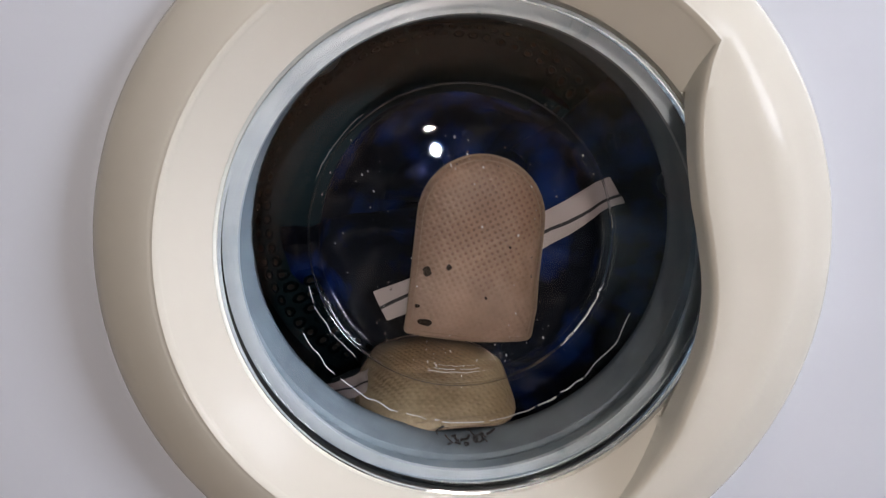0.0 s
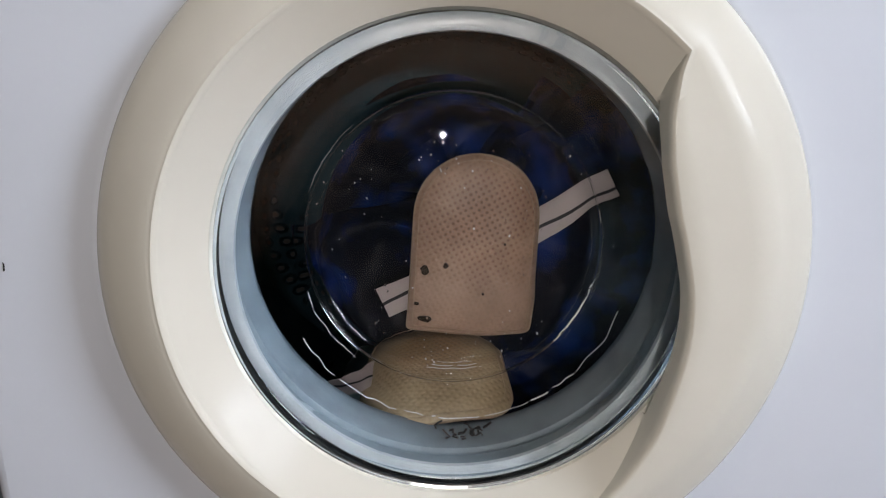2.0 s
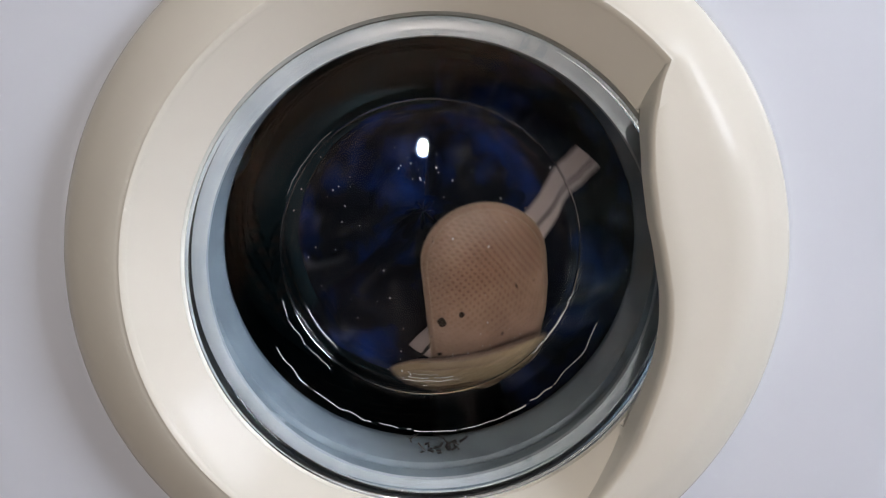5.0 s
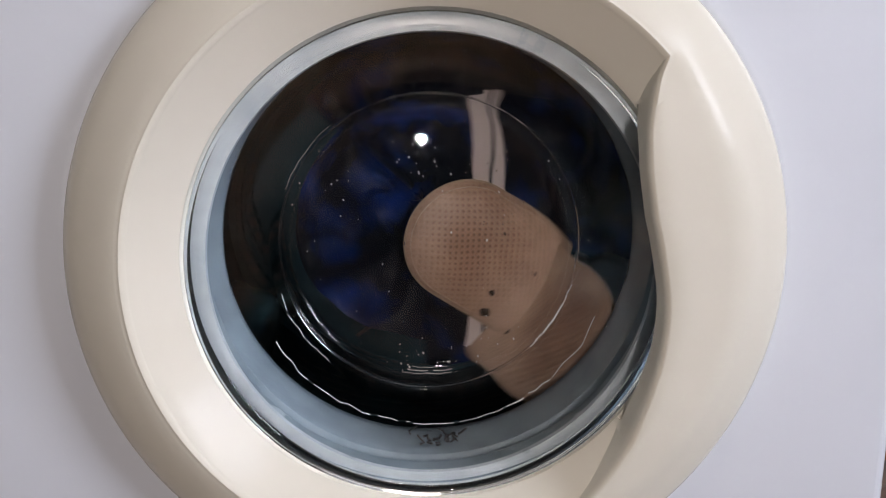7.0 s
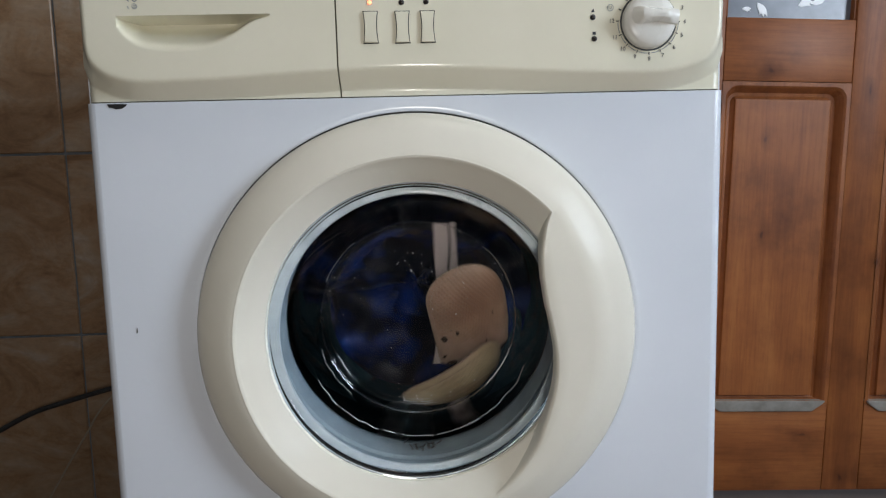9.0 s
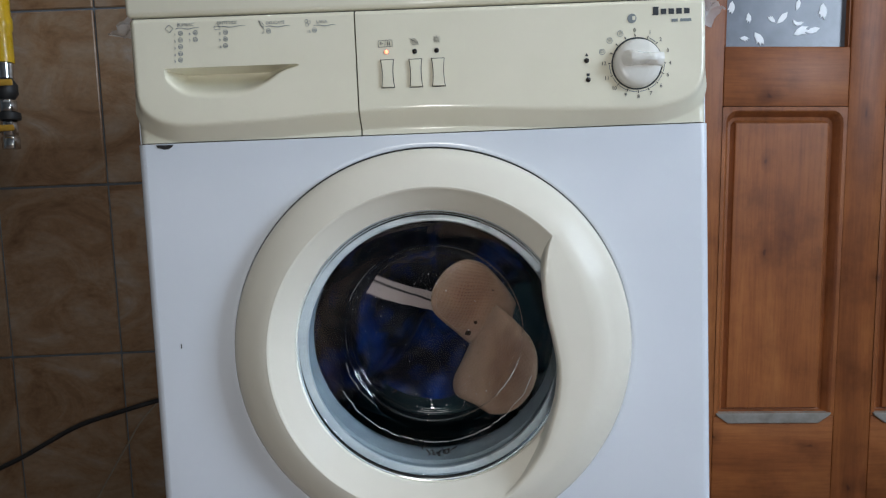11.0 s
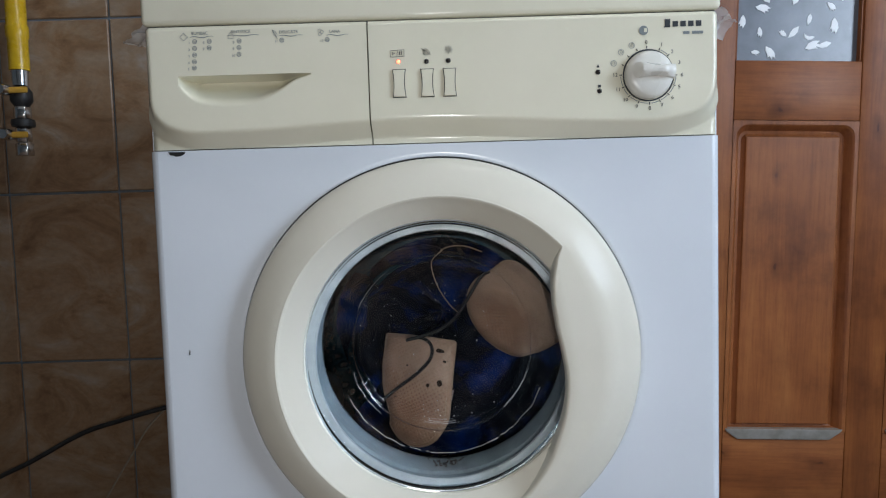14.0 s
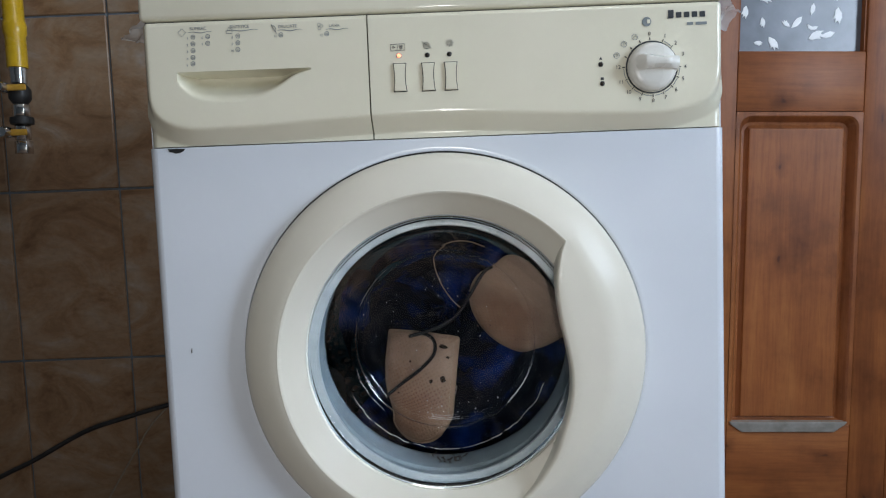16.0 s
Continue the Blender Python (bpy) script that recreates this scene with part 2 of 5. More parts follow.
def cloth_material():
    m, nt, b = nodes_of("wet_navy_cloth")
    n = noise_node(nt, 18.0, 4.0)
    # near-black blotches scattered at random over deep blue
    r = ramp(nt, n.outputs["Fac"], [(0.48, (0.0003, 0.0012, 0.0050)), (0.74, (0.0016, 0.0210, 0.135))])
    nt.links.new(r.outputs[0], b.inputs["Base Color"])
    b.inputs["Roughness"].default_value = 0.5
    b.inputs["Specular IOR Level"].default_value = 0.12
    f = noise_node(nt, 110.0, 4.0)
    bump(nt, f.outputs["Fac"], b, 0.25, 0.002)
    return m


def glass_material(name, colour, rough, ior):
    m, nt, b = nodes_of(name)
    b.inputs["Base Color"].default_value = (*colour, 1)
    b.inputs["Roughness"].default_value = rough
    b.inputs["IOR"].default_value = ior
    b.inputs["Transmission Weight"].default_value = 1.0
    return m


def film_material():
    m, nt, b = nodes_of("clear_plastic_film")
    b.inputs["Base Color"].default_value = (0.82, 0.84, 0.86, 1)
    b.inputs["Roughness"].default_value = 0.18
    b.inputs["Alpha"].default_value = 0.50
    n = noise_node(nt, 60.0, 4.0)
    bump(nt, n.outputs["Fac"], b, 0.6, 0.003)
    return m


def pane_material():
    m, nt, b = nodes_of("frosted_grey_pane")
    n = noise_node(nt, 14.0, 4.0)
    r = ramp(nt, n.outputs["Fac"], [(0.3, (0.115, 0.130, 0.160)), (0.7, (0.205, 0.225, 0.265))])
    nt.links.new(r.outputs[0], b.inputs["Base Color"])
    b.inputs["Roughness"].default_value = 0.3
    f = noise_node(nt, 350.0, 3.0)
    bump(nt, f.outputs["Fac"], b, 0.1, 0.001)
    return m


TILE = tile_material()
WOOD_V, WOOD_H = wood_material("varnished_pine_upright", "z"), wood_material("varnished_pine_crosswise", "x")
WOOD_P = wood_material("varnished_pine_panel", "z", 1.05)
WEAVE_A = weave_material("pinkish_loofah_weave", (0.235, 0.150, 0.108), (0.315, 0.212, 0.158), (0.58, 0.45, 0.35))
WEAVE_B = weave_material("yellowish_loofah_weave", (0.255, 0.188, 0.112), (0.36, 0.280, 0.178), (0.80, 0.72, 0.62))
WEAVE_C = weave_material("brownish_loofah_weave", (0.188, 0.120, 0.084), (0.268, 0.180, 0.130), (0.80, 0.72, 0.62))
PIPING = surface("beige_piping", (0.19, 0.13, 0.085), (0.27, 0.195, 0.135), 0.4, 250.0, relief=0.6, fine=900.0)
STRAP, NAVY = strap_material(), cloth_material()
BOWLGLASS = glass_material("door_bowl_glass", (0.955, 0.985, 0.99), 0.0, 1.38)
DROPLET = glass_material("water_drop", (1, 1, 1), 0.0, 1.33)
FILM, PANE = film_material(), pane_material()
LEAFWHITE = surface("etched_white_leaf", (0.86, 0.88, 0.90), (0.93, 0.94, 0.95), 0.4, 90.0)


# ---- mesh helpers ----
def link_mesh(name, bm, material, parent=None, label="", smooth=True):
    bmesh.ops.recalc_face_normals(bm, faces=bm.faces)
    me = bpy.data.meshes.new(name)
    bm.to_mesh(me)
    bm.free()
    me.materials.append(material)
    if smooth:
        me.polygons.foreach_set("use_smooth", [True] * len(me.polygons))
        me.set_sharp_from_angle(angle=radians(38))
    ob = new(name, me)
    ob.parent = parent
    if label:
        ob["label"] = label
    return ob


def part(name, bm, material, parent, label="", smooth=True):
    return link_mesh(name, bm, material, parent, label, smooth)


def base(name, at, label, category, group="", kind=""):
    ob = new(name)
    ob.location = at
    ob.empty_display_size = 0.02
    return tagged(ob, label, category, group, kind)


def grid_mesh(points, close_u=False, close_v=False):
    """Quads over rows of points."""
    bm = bmesh.new()
    rows = [[bm.verts.new(q) for q in row] for row in points]
    nu, nv = len(rows), len(rows[0])
    for i in range(nu if close_u else nu - 1):
        for j in range(nv if close_v else nv - 1):
            a, b, c, d = rows[i][j], rows[(i + 1) % nu][j], rows[(i + 1) % nu][(j + 1) % nv], rows[i][(j + 1) % nv]
            if len({a, b, c, d}) == 4:
                bm.faces.new((a, b, c, d))
    return bm


def lathe(profile, centre, steps=160):
    """Turns (radius, depth) pairs about the y axis through centre (x, z)."""
    rows = []
    for i in range(steps):
        a = 2 * math.pi * i / steps
        rows.append([(centre[0] + r * math.cos(a), y, centre[1] + r * math.sin(a)) for r, y in profile])
    bm = grid_mesh(rows, close_u=True)
    bmesh.ops.remove_doubles(bm, verts=bm.verts, dist=1e-6)
    return bm


def box(x0, x1, y0, y1, z0, z1, bevel=0.0, segments=2, bm=None):
    made = bm or bmesh.new()
    out = bmesh.ops.create_cube(made, size=1.0)
    vs = out["verts"]
    for v in vs:
        v.co = Vector(((x0 + x1) / 2 + v.co.x * (x1 - x0), (y0 + y1) / 2 + v.co.y * (y1 - y0), (z0 + z1) / 2 + v.co.z * (z1 - z0)))
    if bevel:
        es = list({e for v in vs for e in v.link_edges})
        bmesh.ops.bevel(made, geom=es, offset=bevel, segments=segments, affect="EDGES", profile=0.5)
    return made


def tube(path, radius, sides=10, bm=None):
    """A round cord through the points, with its ends closed."""
    made = bm or bmesh.new()
    pts = [Vector(q) for q in path]
    rings, up = [], Vector((0.03, 1, 0.05)).normalized()
    for i, q in enumerate(pts):
        d = (pts[min(i + 1, len(pts) - 1)] - pts[max(i - 1, 0)]).normalized()
        if abs(d.dot(up)) > 0.95:
            up = Vector((1, 0.1, 0)).normalized()
        s = d.cross(up).normalized()
        n = s.cross(d)
        r = radius[i] if isinstance(radius, (list, tuple)) else radius
        rings.append([made.verts.new(q + r * (math.cos(2 * math.pi * k / sides) * s + math.sin(2 * math.pi * k / sides) * n)) for k in range(sides)])
    for a, b in zip(rings, rings[1:]):
        for k in range(sides):
            made.faces.new((a[k], a[(k + 1) % sides], b[(k + 1) % sides], b[k]))
    made.faces.new(rings[0])
    made.faces.new(list(reversed(rings[-1])))
    return made


def curve(points, steps=10):
    """A smooth line through the points (Catmull-Rom)."""
    q = [Vector(v) for v in points]
    q = [2 * q[0] - q[1]] + q + [2 * q[-1] - q[-2]]
    out = []
    for i in range(1, len(q) - 2):
        for k in range(steps):
            t = k / steps
            out.append(0.5 * (2 * q[i] + (q[i + 1] - q[i - 1]) * t + (2 * q[i - 1] - 5 * q[i] + 4 * q[i + 1] - q[i + 2]) * t * t + (3 * q[i] - 3 * q[i + 1] + q[i + 2] - q[i - 1]) * t ** 3))
    return out + [q[-2]]


def prism(outline, y0, y1, bevel=0.0):
    """An outline in x, z given depth from y0 (front) to y1."""
    bm = bmesh.new()
    f = [bm.verts.new((x, y0, z)) for x, z in outline]
    b = [bm.verts.new((x, y1, z)) for x, z in outline]
    top = bm.faces.new(f)
    bm.faces.new(list(reversed(b)))
    for i in range(len(f)):
        j = (i + 1) % len(f)
        bm.faces.new((f[i], b[i], b[j], f[j]))
    if bevel:
        bmesh.ops.bevel(bm, geom=list(top.edges), offset=bevel, segments=3, affect="EDGES", profile=0.5)
    return bm


def interp(x, table):
    if x <= table[0][0]:
        return table[0][1]
    for (a, p), (b, q) in zip(table, table[1:]):
        if x <= b:
            return p + (q - p) * (x - a) / (b - a)
    return table[-1][1]


def smooth01(t):
    t = max(0.0, min(1.0, t))
    return t * t * (3 - 2 * t)


def text_mesh(words, size, x, z, y, align="CENTER", thick=0.00012):
    """Lettering standing on the xz plane, as a bmesh."""
    cu = bpy.data.curves.new("lettering", "FONT")
    cu.body, cu.size, cu.align_x, cu.align_y, cu.extrude = words, size, align, "CENTER", thick
    tmp = bpy.data.objects.new("lettering", cu)
    scene.collection.objects.link(tmp)
    bpy.context.view_layer.update()
    me = bpy.data.meshes.new_from_object(tmp.evaluated_get(bpy.context.evaluated_depsgraph_get()))
    bm = bmesh.new()
    bm.from_mesh(me)
    bmesh.ops.transform(bm, matrix=pose(x, y, z, 90, 0, 0), verts=bm.verts)
    bpy.data.objects.remove(tmp)
    bpy.data.curves.remove(cu)
    bpy.data.meshes.remove(me)
    return bm


def ring_line(cx, cz, r, y, width, a0=0.0, a1=360.0, steps=40):
    rows = []
    for i in range(steps + 1):
        a = radians(a0 + (a1 - a0) * i / steps)
        rows.append([(cx + q * math.cos(a), y, cz + q * math.sin(a)) for q in (r - width / 2, r + width / 2)])
    return grid_mesh(rows)


# ---- the room ----
def wall_slab(name, x0, x1, y0, y1, z0, z1, material, label):
    return tagged(link_mesh(name, box(x0, x1, y0, y1, z0, z1), material, smooth=False), label, "wall", kind="structure")


def room():
    tagged(link_mesh("floor", box(-1.5, 1.8, -2.1, 0.9, -0.05, 0.0), FLOORSTONE, smooth=False), "reddish brown stone-look utility room floor", "floor", kind="structure")
    tagged(link_mesh("ceiling", box(-1.5, 1.8, -2.1, 0.9, 2.45, 2.5), CEILING, smooth=False), "plain white painted ceiling", "ceiling", kind="structure")
    wall_slab("wall_west", -1.6, -1.5, -2.1, 0.9, 0, 2.5, PLASTER, "plain grey painted side wall")
    y0, y1, z0, z1 = -1.36, -0.64, 0.74, 1.70
    for a, b, c, d in ((-2.1, y0, 0, 2.5), (y1, 0.9, 0, 2.5), (y0, y1, 0, z0), (y0, y1, z1, 2.5)):
        wall_slab("wall_east", 1.8, 1.9, a, b, c, d, PLASTER, "plain grey painted side wall with a window opening")
    window = tagged(new("window_1"), "white framed side window letting in cool daylight", "window", kind="structure")
    for a, b, c, d in ((y0, y0 + 0.05, z0, z1), (y1 - 0.05, y1, z0, z1), (y0 + 0.05, y1 - 0.05, z0, z0 + 0.05), (y0 + 0.05, y1 - 0.05, z1 - 0.05, z1)):
        part("window_frame", box(1.815, 1.875, a, b, c, d, 0.004), CEILING, window)
    part("pane", box(1.842, 1.847, y0 + 0.05, y1 - 0.05, z0 + 0.05, z1 - 0.05), DROPLET, window, "clear window pane").visible_shadow = False
    wall_slab("wall_south", -1.6, 1.9, -2.2, -2.1, 0, 2.5, PLASTER, "plain grey painted rear wall")
    wall_slab("wall_over_door", 0.33, 1.9, 0.50, 0.66, 2.06, 2.5, PLASTER, "plain grey wall above the wooden door")
    wall_slab("wall_beside_door", 1.165, 1.9, 0.50, 0.66, 0, 2.06, PLASTER, "plain grey wall beside the wooden door")
    lamp = base("ceiling_lamp", (0.40, -0.52, 2.45), "slim white ceiling lamp with a lit diffuser", "lamp")
    part("lamp_housing", box(-0.32, 0.32, -0.10, 0.10, -0.06, 0.0, 0.01), CEILING, lamp)
    part("diffuser", box(-0.30, 0.30, -0.08, 0.08, -0.075, -0.0605, 0.006), plain("lit_diffuser", (1.0, 0.95, 0.88), 0.4, glow=6.0), lamp)


def tiled_wall():
    """Brown marbled wall tiles 0.205 by 0.319 m, each bedded in blue-grey grout."""
    wall = tagged(link_mesh("wall_north", box(-1.5, 0.33, 0.556, 0.66, 0, 2.45), GROUT, smooth=False), "brown marbled ceramic wall tiles with blue-grey grout", "wall", kind="structure")
    w, h, j = 0.206, 0.3185, 0.0042
    bm = box(-w / 2 + j / 2, w / 2 - j / 2, -0.006, 0.004, -h / 2 + j / 2, h / 2 - j / 2, 0.0016, 1)
    first = None
    for i in range(-5, 5):
        for k in range(0, 8):
            x, z = -0.598 + w * (i + 0.5), 0.351 - h + h * (k - 0.5 + 0.0)
            if x + w / 2 > 0.34 or z < 0:
                continue
            if first is None:
                first = part("tile", bm, TILE, wall, smooth=False)
                ob = first
            else:
                ob = new("tile", first.data)
                ob.parent = wall
            ob.location = (x, 0.5565 + random.uniform(-0.0006, 0.0006), z)


# ---- the wooden door with etched panes ----
def rail_piece(name, x0, x1, z0, z1, material, door):
    return part(name, box(x0, x1, 0.49, 0.53, z0, z1, 0.0025, 2), material, door)


def raised_panel(door, x0, x1, z0, z1):
    """A sunk moulding that falls from the frame and rises again to a flat field."""
    steps = [(0.0, 0.4902), (0.0065, 0.4904), (0.0095, 0.4935), (0.0165, 0.5065), (0.0215, 0.5075), (0.0265, 0.5035), (0.0280, 0.5000), (0.0300, 0.4996)]
    bm = bmesh.new()
    loops = []
    for inset, y in steps:
        r = 0.0006 if inset < 0.005 or inset > 0.026 else 0.024 - 0.5 * inset
        a, b, c, d = x0 + inset, x1 - inset, z0 + inset * (0.45 if inset > 0.008 else 1.0), z1 - inset
        turn = [k * math.pi / 10 for k in range(6)]
        top = [(b - r + r * math.cos(w), y, d - r + r * math.sin(w)) for w in turn] + [(a + r - r * math.sin(w), y, d - r + r * math.cos(w)) for w in turn]
        loops.append([bm.verts.new(q) for q in [(a, y, c), (b, y, c)] + top])
    for p, q in zip(loops, loops[1:]):
        for i in range(14):
            j = (i + 1) % 14
            bm.faces.new((p[i], p[j], q[j], q[i]))
    bm.faces.new(loops[-1])
    part("panel", bm, WOOD_P, door, smooth=False)
    part("ledge", prism([(x0 + 0.004, z0 + 0.006), (x0 + 0.006, z0 + 0.001), (x0 + 0.026, z0 - 0.013), (x1 - 0.030, z0 - 0.013), (x1 - 0.010, z0 + 0.001), (x1 - 0.006, z0 + 0.006)], 0.4860, 0.4990, 0.002), WORNLEDGE, door, "worn grey ledge under the panel")


def leaf_mesh(size, turn, kind):
    """A small etched leaf: a toothed blade, a crescent or a lanceolate one."""
    if kind == 0:
        out = [(0, 0), (0.32, 0.22), (0.62, 0.26), (1.0, 0.10), (0.78, 0.02), (0.92, -0.14), (0.66, -0.12), (0.70, -0.28), (0.46, -0.18), (0.2, -0.16)]
    elif kind == 1:
        out = [(0, 0), (0.3, 0.2), (0.65, 0.2), (1.0, 0.0), (0.65, -0.14), (0.3, -0.16)]
    else:
        out = [(0, 0), (0.12, 0.2), (0.38, 0.28), (0.62, 0.18), (0.7, -0.06), (0.52, 0.02), (0.36, 0.06), (0.2, 0.0)]
    c, s = math.cos(turn), math.sin(turn)
    return prism([(size * (x * c - z * s), size * (x * s + z * c)) for x, z in out], -0.0004, 0.0008)


def wooden_door():
    frame_ob = tagged(new("door_1"), "varnished orange pine door with leaf-etched glass panes", "door", kind="structure")
    part("back_sheet", box(0.41, 1.115, 0.531, 0.536, 0.04, 0.86), WOOD_V, frame_ob)
    hinge = Vector((0.624, 0.49, 0.50))
    frame_ob.matrix_basis = Matrix.Translation(hinge) @ Matrix.Rotation(radians(2.2), 4, "Y") @ Matrix.Translation(-hinge)
    rail_piece("stile", 0.405, 0.5135, 0.035, 2.02, WOOD_V, frame_ob)
    rail_piece("stile", 0.7365, 0.8035, 0.035, 2.02, WOOD_V, frame_ob)
    rail_piece("stile", 1.0265, 1.12, 0.035, 2.02, WOOD_V, frame_ob)
    for x0, x1 in ((0.5138, 0.7362), (0.8038, 1.0262)):
        rail_piece("rail", x0, x1, 0.035, 0.196, WOOD_H, frame_ob)
        rail_piece("rail", x0, x1, 0.757, 0.861, WOOD_H, frame_ob)
        rail_piece("rail", x0, x1, 1.88, 2.02, WOOD_H, frame_ob)
        raised_panel(frame_ob, x0, x1, 0.1965, 0.7565)
        part("glazing_bead", box(x0, x0 + 0.003, 0.494, 0.520, 0.8615, 1.8795, 0.003), WOOD_V, frame_ob)
        part("glazing_bead", box(x1 - 0.002, x1, 0.494, 0.520, 0.8615, 1.8795, 0.003), WOOD_V, frame_ob)
        pane = part("pane", box(x0 + 0.0032, x1 - 0.0022, 0.506, 0.510, 0.8615, 1.8795), PANE, frame_ob, "frosted grey glass pane etched with leaves")
        rng = random.Random(5 + int(x0 * 10))
        kinds = [leaf_mesh(1.0, 0.0, k) for k in range(3)]
        shared = []
        for k in range(3):
            ob = part("leaf", kinds[k], LEAFWHITE, pane, smooth=False)
            ob.location, ob.scale = (x0 + 0.04 + 0.05 * k, 0.5052, 1.70 + 0.02 * k), (0.03, 1, 0.03)
            shared.append(ob.data)
        spots = []
        for i in range(1500):
            x, z = rng.uniform(x0 + 0.004, x1 - 0.040), rng.uniform(0.872, 1.40)
            if all((x - a) ** 2 + (z - b) ** 2 > 0.025 ** 2 for a, b in spots):
                spots.append((x, z))
                ob = new("leaf", shared[rng.choice((0, 0, 0, 1, 1, 2))])
                ob.parent = pane
                s = rng.uniform(0.015, 0.030)
                ob.location, ob.rotation_euler, ob.scale = (x + 0.012, 0.5052, z), (0, rng.uniform(-3.1, 3.1), 0), (s, 1, s)
            if len(spots) > 75:
                break
    jamb = tagged(link_mesh("door_frame", box(0.331, 0.4025, 0.47, 0.60, 0.0, 2.10, 0.003), WOOD_V), "varnished pine door jamb", "door frame", kind="structure")
    jamb.matrix_basis = frame_ob.matrix_basis
    part("jamb", box(1.1225, 1.19, 0.47, 0.60, 0.0, 2.10, 0.003), WOOD_V, jamb)
    part("head", box(0.403, 1.122, 0.47, 0.60, 2.0225, 2.10, 0.003), WOOD_H, jamb)
    part("threshold", box(0.403, 1.122, 0.47, 0.60, 0.0, 0.010, 0.003), FLOORSTONE, jamb, "grey stone threshold")


# ---- gas pipe, cable and string beside the machine ----
def gas_pipe():
    g = base("gas_pipe", (-0.736, 0.50, 0.74), "yellow painted gas pipe with two lever valves", "pipe")

    def turned(name, prof, material, label=""):
        rows = []
        for i in range(20):
            a = 2 * math.pi * i / 20
            rows.append([(r * math.cos(a), r * math.sin(a), z) for r, z in prof])
        return part(name, grid_mesh(rows, close_u=True), material, g, label)

    turned("pipe", [(0.0, 0.145), (0.0165, 0.146), (0.0165, 0.20), (0.0185, 0.205), (0.0185, 0.222), (0.0165, 0.226), (0.0165, 1.70), (0.0, 1.70)], YELLOW)
    turned("coupling", [(0.0, 0.118), (0.013, 0.119), (0.014, 0.145), (0.0, 0.1452)], CHROME, "chrome pipe coupling")
    hexes = [(0.060, 0.082, 0.0150), (0.020, 0.047, 0.0135), (-0.004, 0.018, 0.0150)]
    for z0, z1, r in hexes:
        out = [(r * math.cos(math.pi * k / 3 + 0.3), r * math.sin(math.pi * k / 3 + 0.3)) for k in range(6)]
        bm = bmesh.new()
        a = [bm.verts.new((x, y, z0)) for x, y in out]
        b = [bm.verts.new((x, y, z1)) for x, y in out]
        bm.faces.new(a), bm.faces.new(b)
        for k in range(6):
            bm.faces.new((a[k], a[(k + 1) % 6], b[(k + 1) % 6], b[k]))
        bmesh.ops.bevel(bm, geom=list(bm.edges), offset=0.0012, segments=1, affect="EDGES")
        part("hex_nut", bm, CHROME, g, "worn chrome nut")
    turned("valve_body", [(0.0, 0.082), (0.012, 0.083), (0.018, 0.092), (0.018, 0.108), (0.012, 0.117), (0.0, 0.118)], BLACKRUB)
    turned("seal", [(0.0, 0.047), (0.0185, 0.0475), (0.0195, 0.053), (0.0185, 0.0595), (0.0, 0.060)], BLACKRUB, "black rubber seal")
    for z, x0, x1 in ((0.108, -0.040, 0.028), (0.031, -0.046, 0.024)):
        lever = part("lever", box(x0, x1, -0.030, -0.024, z - 0.006, z + 0.005, 0.003), BRASSY, g, "yellow painted valve lever")
        part("lever_screw", lathe([(0.0, -0.042), (0.008, -0.0415), (0.010, -0.037), (0.010, -0.0235), (0.0, -0.023)], (-0.012, z), 16), CHROME, lever)
        part("stem", lathe([(0.0, -0.024), (0.007, -0.0238), (0.007, 0.0), (0.0, 0.001)], (-0.012, z), 14), CHROME, lever)


def cables():
    c = link_mesh("power_cable", tube(curve([(-1.05, 0.46, 0.03), (-0.93, 0.455, 0.10), (-0.795, 0.45, 0.168), (-0.733, 0.45, 0.196), (-0.64, 0.45, 0.244), (-0.569, 0.45, 0.266), (-0.48, 0.46, 0.287), (-0.31, 0.53, 0.31)]), 0.0042), BLACKRUB)
    tagged(c, "dark slack cable hanging beside the washing machine", "cable")
    s = link_mesh("string", tube(curve([(-0.655, 0.45, 0.004), (-0.63, 0.45, 0.08), (-0.604, 0.45, 0.125), (-0.553, 0.45, 0.205), (-0.507, 0.455, 0.269), (-0.40, 0.50, 0.36)]), 0.0016, 6), CORD)
    tagged(s, "thin beige string running up behind the washing machine", "string")


# ---- the washing machine ----
CX, CZ = 0.0014, 0.4647
HW = 0.2975
FACE = [(-0.2922, 0.7637), (-0.2908, 0.7356), (-0.2794, 0.7183), (-0.2515, 0.707), (-0.2115, 0.7061), (-0.1542, 0.7079), (-0.0969, 0.7113), (-0.0397, 0.7131), (0.0173, 0.7132), (0.0742, 0.711), (0.1311, 0.7077), (0.188, 0.7061), (0.2335, 0.7061), (0.2677, 0.7143), (0.2848, 0.7277), (0.2924, 0.7525)]
GRIP_LOW = [(-0.2560, 0.7606), (-0.2536, 0.7507), (-0.2401, 0.739), (-0.2250, 0.7348), (-0.2092, 0.7333), (-0.1807, 0.735), (-0.1574, 0.7442), (-0.1398, 0.7547), (-0.1237, 0.7600)]
LIP = [(-66, 0.1670), (-58, 0.1612), (-51, 0.1552), (-43.4, 0.1492), (-36.5, 0.1428), (-29, 0.1378), (-21, 0.1338), (-14, 0.1305), (-6, 0.1270), (1.5, 0.1238), (9, 0.1222), (15, 0.1220), (22.7, 0.1250), (28.7, 0.1298), (35.3, 0.1396), (40.4, 0.1540), (43, 0.1670)]


GRIP_LINE = [(q.x, q.z) for q in curve([(x, 0, z) for x, z in GRIP_LOW], 8)]
OUTLINE = np.array([(q.x, q.z) for q in curve([(-0.2935, 0, 0.86), (-0.2930, 0, 0.80)] + [(x, 0, z) for x, z in FACE] + [(0.2938, 0, 0.80), (0.2940, 0, 0.86)], 8)])


